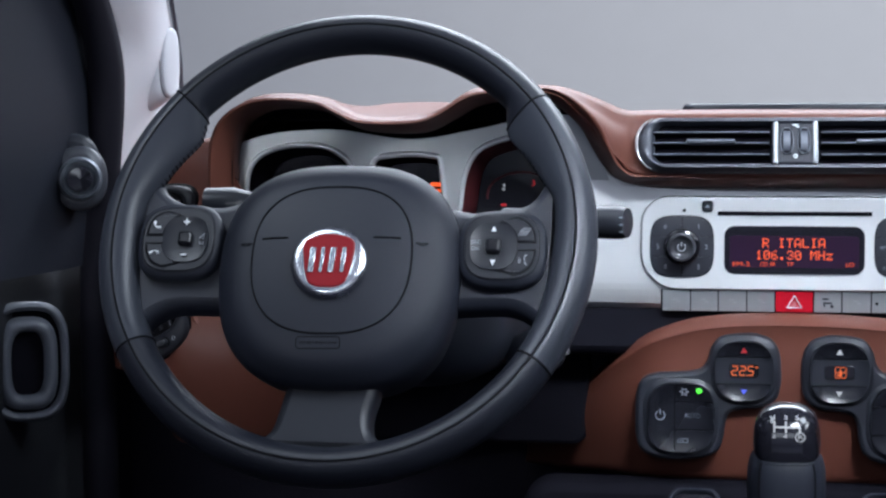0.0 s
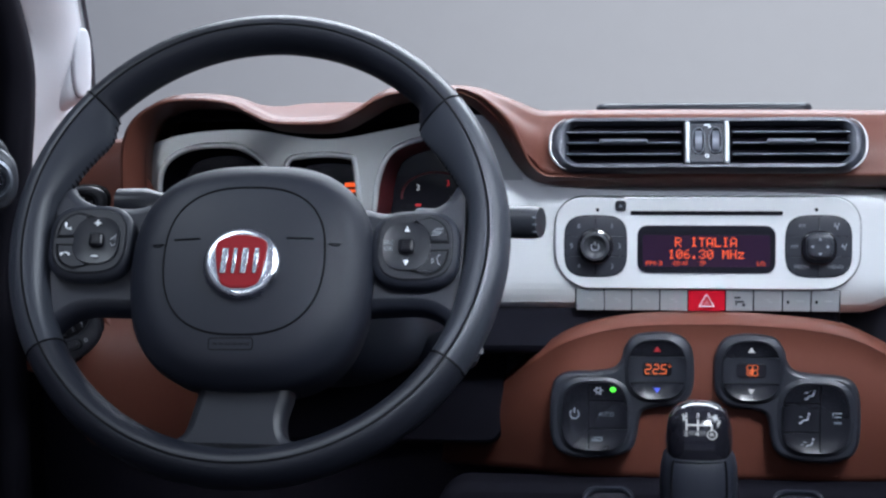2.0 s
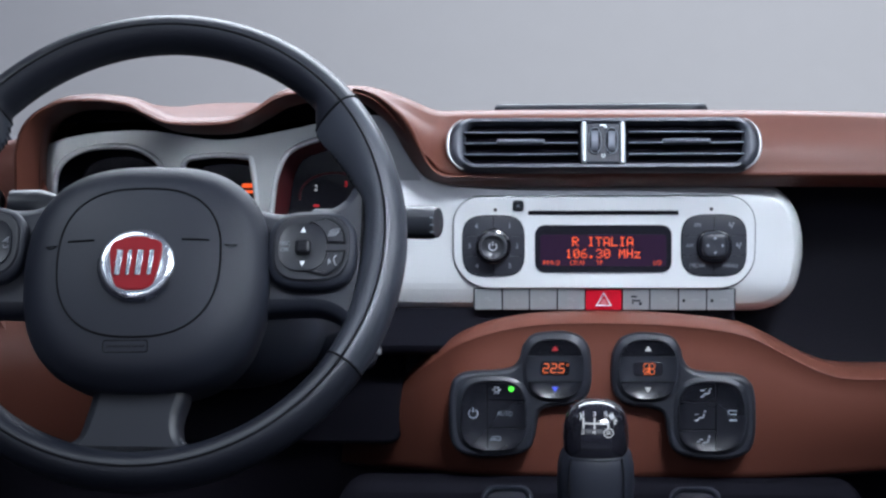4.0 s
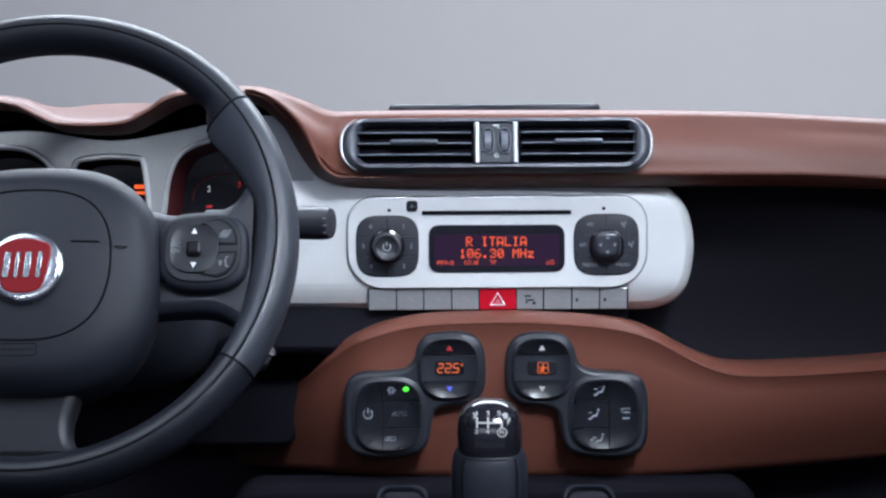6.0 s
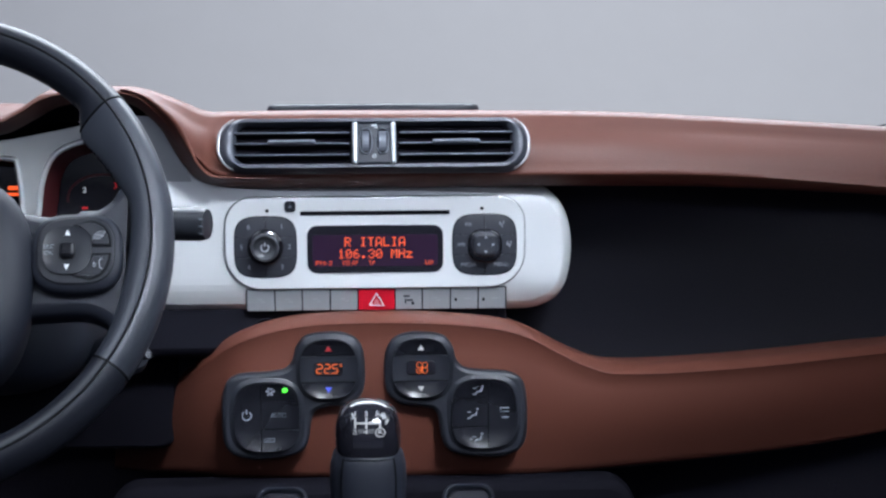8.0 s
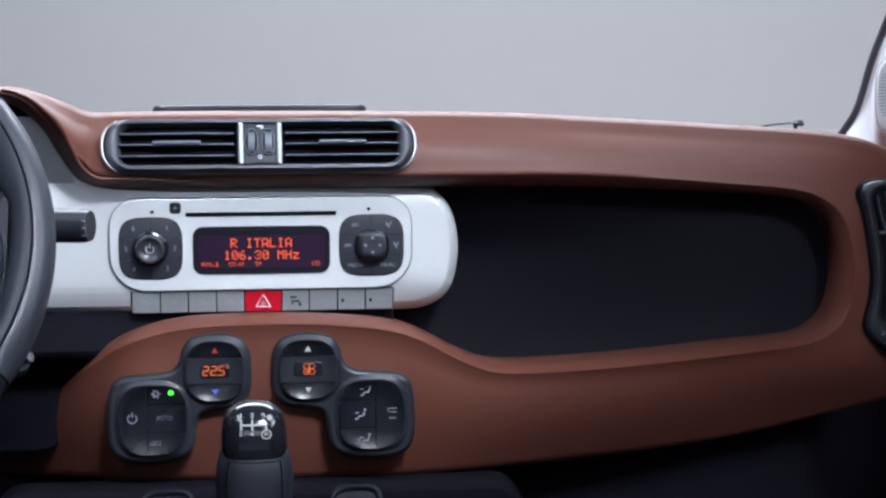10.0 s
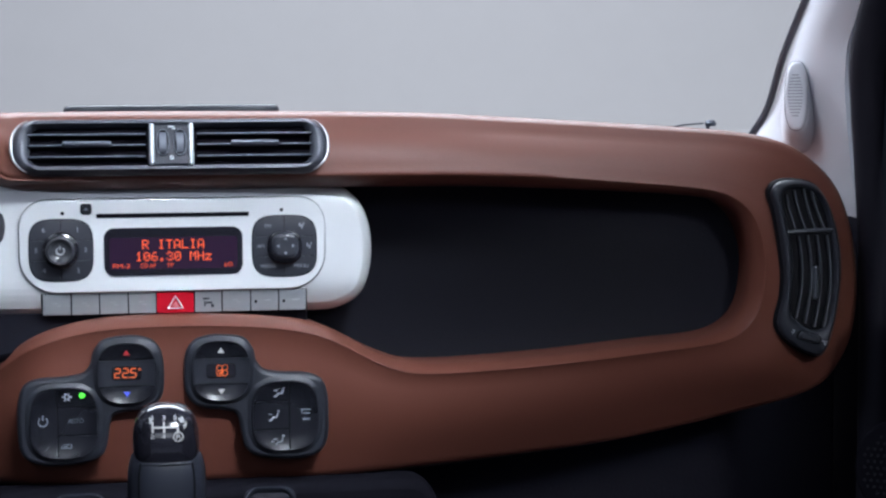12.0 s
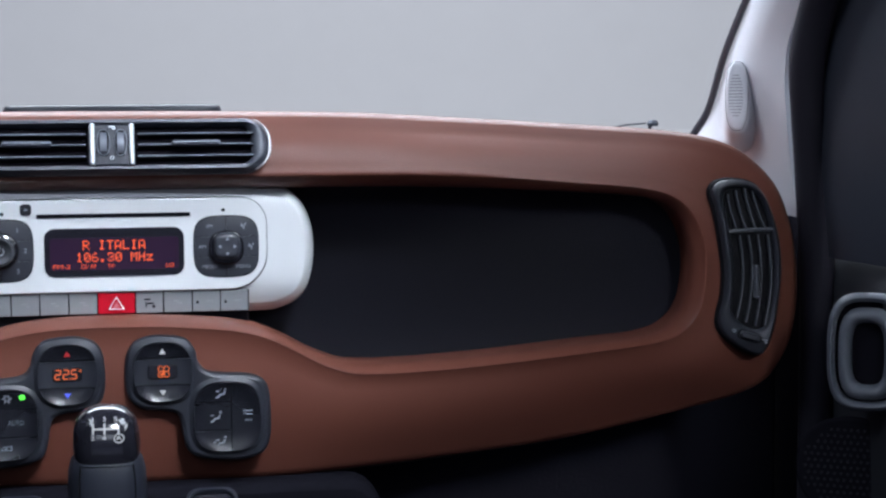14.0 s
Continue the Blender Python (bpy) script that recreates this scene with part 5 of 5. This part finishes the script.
# ---- pillars, doors, windscreen ----
def pillar(s):
    p = thing("windscreen_pillar", Matrix.Translation((s * 0.67, 1.85, 1.1)), "pale grey moulded windscreen pillar trim with a small tweeter", "pillar trim", "windscreen pillars")
    ins = spline([(0.640, 2.02, 1.02), (0.661, 1.98, 1.07), (0.667, 1.945, 1.10), (0.654, 1.86, 1.154), (0.649, 1.78, 1.209), (0.640, 1.62, 1.315), (0.60, 1.30, 1.50)], 6)
    outs = spline([(0.702, 1.785, 0.985), (0.692, 1.775, 1.03), (0.678, 1.755, 1.085), (0.668, 1.735, 1.135), (0.664, 1.70, 1.183), (0.660, 1.55, 1.28), (0.62, 1.25, 1.47)], 6)
    if s < 0:
        ins = [q - Vector((0.013 + 0.22 * max(0.0, q.z - 1.13), 0, 0)) for q in ins]
        outs = [q - Vector((0.017, 0, 0)) for q in outs]
    rows = []
    for a, b in zip(ins, outs):
        d = b - a
        rows.append([Vector((s * q.x, q.y, q.z)) for q in (a + Vector((0.012, 0.03, 0)), a + Vector((0.002, 0.004, 0)), a + Vector((-0.002, -0.004, 0.0)), a + d * 0.2 + Vector((-0.008, -0.005, 0)), a + d * 0.45 + Vector((-0.012, -0.006, 0)),
                     a + d * 0.7 + Vector((-0.010, -0.004, 0)), a + d * 0.9 + Vector((-0.003, -0.001, 0)), b, b + Vector((0.015, 0.01, 0)))])
    part("trim", loft(rows, closed=False), PILLAR_GREY, p, sharp=70)
    part("glass_seal", tube([(s * (q.x - 0.004), q.y + 0.006, q.z) for q in ins], 0.0042 if s > 0 else 0.0026, 8), SEAL_GREY, p, "dark grey windscreen seal")
    F = face_at(0.6410, 1.800, 1.111, turn=-12) if s > 0 else face_at(-0.6235, 1.800, 1.150, turn=58)
    # a pod that swells out of the trim towards the door and the dash
    stages = ((0.016, -0.020, 0.0215, 0.0440, -0.075), (0.012, -0.014, 0.0205, 0.0430, -0.045), (0.006, -0.007, 0.0180, 0.0410, -0.020), (0.0015, -0.002, 0.0142, 0.0380, -0.006), (0.0, 0.0, 0.0124, 0.0364, 0.0))
    part("tweeter_base", loft([[F @ Vector((s * cx + x, cy + y, h)) for x, y in oval(0, 0, a, b, 2.7, 48)] for cx, cy, a, b, h in stages], True, False, True), PILLAR_GREY, p, "raised tweeter pod", sharp=80)
    part("cover_gap", plate(oval(0, 0, 0.0119, 0.0359, 2.7), 0.0008, 0.0002, F), SEAL_GREY, p)
    cover = [(1.0, 0.0004), (1.0, 0.0030), (0.95, 0.0048), (0.86, 0.0058), (0.60, 0.0064), (0.2, 0.0066)]
    tw = part("tweeter_cover", loft([[F @ Vector((x, y, h)) for x, y in oval(0, 0, 0.0114 * k, 0.0352 - 0.0114 * (1 - k), 2.7, 48)] for k, h in cover], True, True, True), PILLAR_GREY, p, "pale tweeter cover", sharp=80)
    # slits are flat strips whose grey stands for the shade inside them
    for k in range(14 if s > 0 else 0):
        y = 0.0215 - 0.0032 * k
        wide = 0.0150 * math.sqrt(max(0.08, 1 - ((y - 0.0007) / 0.0235) ** 2))
        part("slit", plate(rr(-s * 0.0020, y, wide, 0.0012, 0.0003, 1), 0.0005, 0.0001, F, 0.0063), SLIT_GREY, tw)


pillar(1)
pillar(-1)

pane = [[Vector((x, y - 0.06 * (x / 0.64) ** 2, z)) for x in [-0.69 + 1.38 * i / 16 for i in range(17)]] for y, z in ((2.06, 1.075), (1.90, 1.20), (1.66, 1.36), (1.40, 1.50))]
wind = solid("window_windscreen", loft(pane, closed=False), GLASS, "clear curved windscreen glass", "windscreen")
wind.visible_shadow = False


def door(s, name, label):
    d = thing(name, Matrix.Translation((s * 0.76, 1.4, 0.45)), label, "car door")
    # card: from the hinge pillar back past the seat, with a ledge at the sill
    prof = [(0.030, 0.36), (0.010, 0.50), (0.0, 0.70), (-0.004, 0.86), (-0.006, 0.92), (0.0, 0.945), (0.012, 0.955), (0.05, 0.958)]
    rows = [[Vector((s * (0.722 + x + 0.10 * max(0, 1.60 - y)), y, z)) for x, z in prof] for y in (1.80, 1.70, 1.60, 1.45, 1.2, 0.8, 0.3)]
    part("door_card", loft(rows, closed=False), DOOR_BLACK, d, "black grained door card", sharp=50)
    # upper frame and mirror corner
    up = [(0.02, 0.950), (0.012, 1.03), (0.008, 1.12), (0.010, 1.22), (0.02, 1.34)]
    inboard = 0.682 if s > 0 else 0.662
    rows = [[Vector((s * (inboard + x + 0.12 * max(0, 1.66 - y)), y, z)) for x, z in up] for y in (1.70, 1.66, 1.60, 1.52, 1.45)]
    part("mirror_corner", loft(rows, closed=False), DOOR_GREY, d, "grey mirror corner panel", sharp=50)
    rows = [[Vector((s * (0.720 + x + 0.12 * max(0, 1.5 - y)), y, z)) for x, z in up] for y in (1.52, 1.2, 0.4)]
    part("window_frame", loft(rows, closed=False), RUBBER, d)
    part("door_seal", tube([(s * x + (0.022 - 0.04 * max(0, z - 1.10) if s < 0 else 0.002), y, z) for x, y, z in spline([(0.704, 1.745, 0.60), (0.702, 1.735, 0.90), (0.690, 1.72, 1.03), (0.679, 1.705, 1.10), (0.672, 1.69, 1.15), (0.672, 1.655, 1.21), (0.668, 1.55, 1.31), (0.65, 1.3, 1.46)], 6)], 0.018, 10), RUBBER, d, "black rubber door seal")
    # pull handle
    F = face_at(s * 0.702, 1.605, 0.868, turn=-s * 30)
    pull = part("pull_surround", frame_ring(oval(0, 0, 0.038, 0.056, 3.2, 60), oval(0, 0, 0.031, 0.048, 3.2, 60), 0.012, 0.004, F, -0.004, 0.012), PULL_GREY, d, "rounded pull surround")
    part("pull_ring", frame_ring(oval(0, -0.002, 0.0275, 0.0435, 3.2, 60), oval(0, -0.002, 0.0155, 0.030, 3.2, 60), 0.014, 0.005, F, -0.006, 0.013), PULL_GREY, pull, "grey pull ring")
    part("pull_cup", plate(oval(0, 0, 0.034, 0.050, 3.2, 60), 0.003, 0.001, F, -0.010), DEEP_BLACK, pull)
    return d


dl = door(-1, "door_driver", "dark car door with mirror knob and pull handle")
dr = door(1, "door_passenger", "dark car door with a rounded pull handle")
# perforated loudspeaker cover low on the passenger's door
F = face_at(0.706, 1.650, 0.748, turn=-34)
cover = part("speaker_cover", plate(oval(0, 0, 0.055, 0.050, 2.2), 0.006, 0.003, F, -0.004), DEEP_BLACK, dr, "black perforated loudspeaker cover")
bm = bmesh.new()
for i in range(-7, 8):
    for j in range(-6, 7):
        x, y = 0.0064 * i + 0.0032 * (j % 2), 0.0062 * j
        if (x / 0.047) ** 2 + (y / 0.042) ** 2 < 1:
            plate(oval(x, y, 0.0016, 0.0016, 2, 8), 0.0008, 0.0003, F, 0.0020, bm)
part("mesh_dots", bm, SLAT_BLACK, cover)
F = face_at(-0.662, 1.644, 1.0375, turn=20) @ Matrix.Scale(1.25, 4)
knob = part("mirror_adjuster", plate(oval(0, 0, 0.0205, 0.0245, 2.2), 0.028, 0.006, F, -0.024), TAB_DARK, dl, "round mirror adjuster")
part("adjuster_ring", lathe([(0.0165, 0), (0.0165, 0.006), (0.0145, 0.009), (0.0125, 0.008), (0.012, 0.004), (0.0005, 0.004)], 36, off(F, 0, 0, 0.003)), SLAT_EDGE, knob)
part("adjuster_stick", lathe([(0.0090, 0), (0.0105, 0.010), (0.0090, 0.016), (0.0005, 0.0175)], 28, off(F, 0, 0, 0.006)), GLOSS_BLACK, knob)
part("adjuster_hood", plate(oval(-0.006, 0.014, 0.0205, 0.0200, 2.2), 0.020, 0.006, F, -0.024), DOOR_GREY, knob)
part("body_edge", tube([(-0.716, 1.62, 1.05), (-0.713, 1.60, 1.12), (-0.718, 1.56, 1.20), (-0.73, 1.5, 1.30)], 0.003, 6), YELLOW_PAINT, dl, "thin yellow body edge")

# ---- outside, beyond the screen: a washer cap and wiper end on the scuttle ----
jet = thing("wiper_end", Matrix.Translation((0.72, 2.4, 1.06)), "small dark wiper end beyond the windscreen", "wiper")
part("cap", lathe([(0.007, 0), (0.008, 0.004), (0.005, 0.008), (0.0005, 0.008)], 20, pose(0.738, 2.4, 1.069)), TAB_GREY, jet)
part("blade", tube([(0.66, 2.40, 1.064), (0.70, 2.40, 1.071), (0.728, 2.40, 1.073)], 0.0012, 6), PULL_GREY, jet)
part("link", tube([(0.735, 2.4, 1.075), (0.733, 2.405, 1.04)], 0.0025, 6), TAB_GREY, jet)
solid("scuttle", plate(rr(0, 2.35, 1.5, 0.5, 0.08), 0.03, 0.01, Matrix.Translation((0, 0, 1.012))), RUBBER, "black scuttle panel below the windscreen", "scuttle")
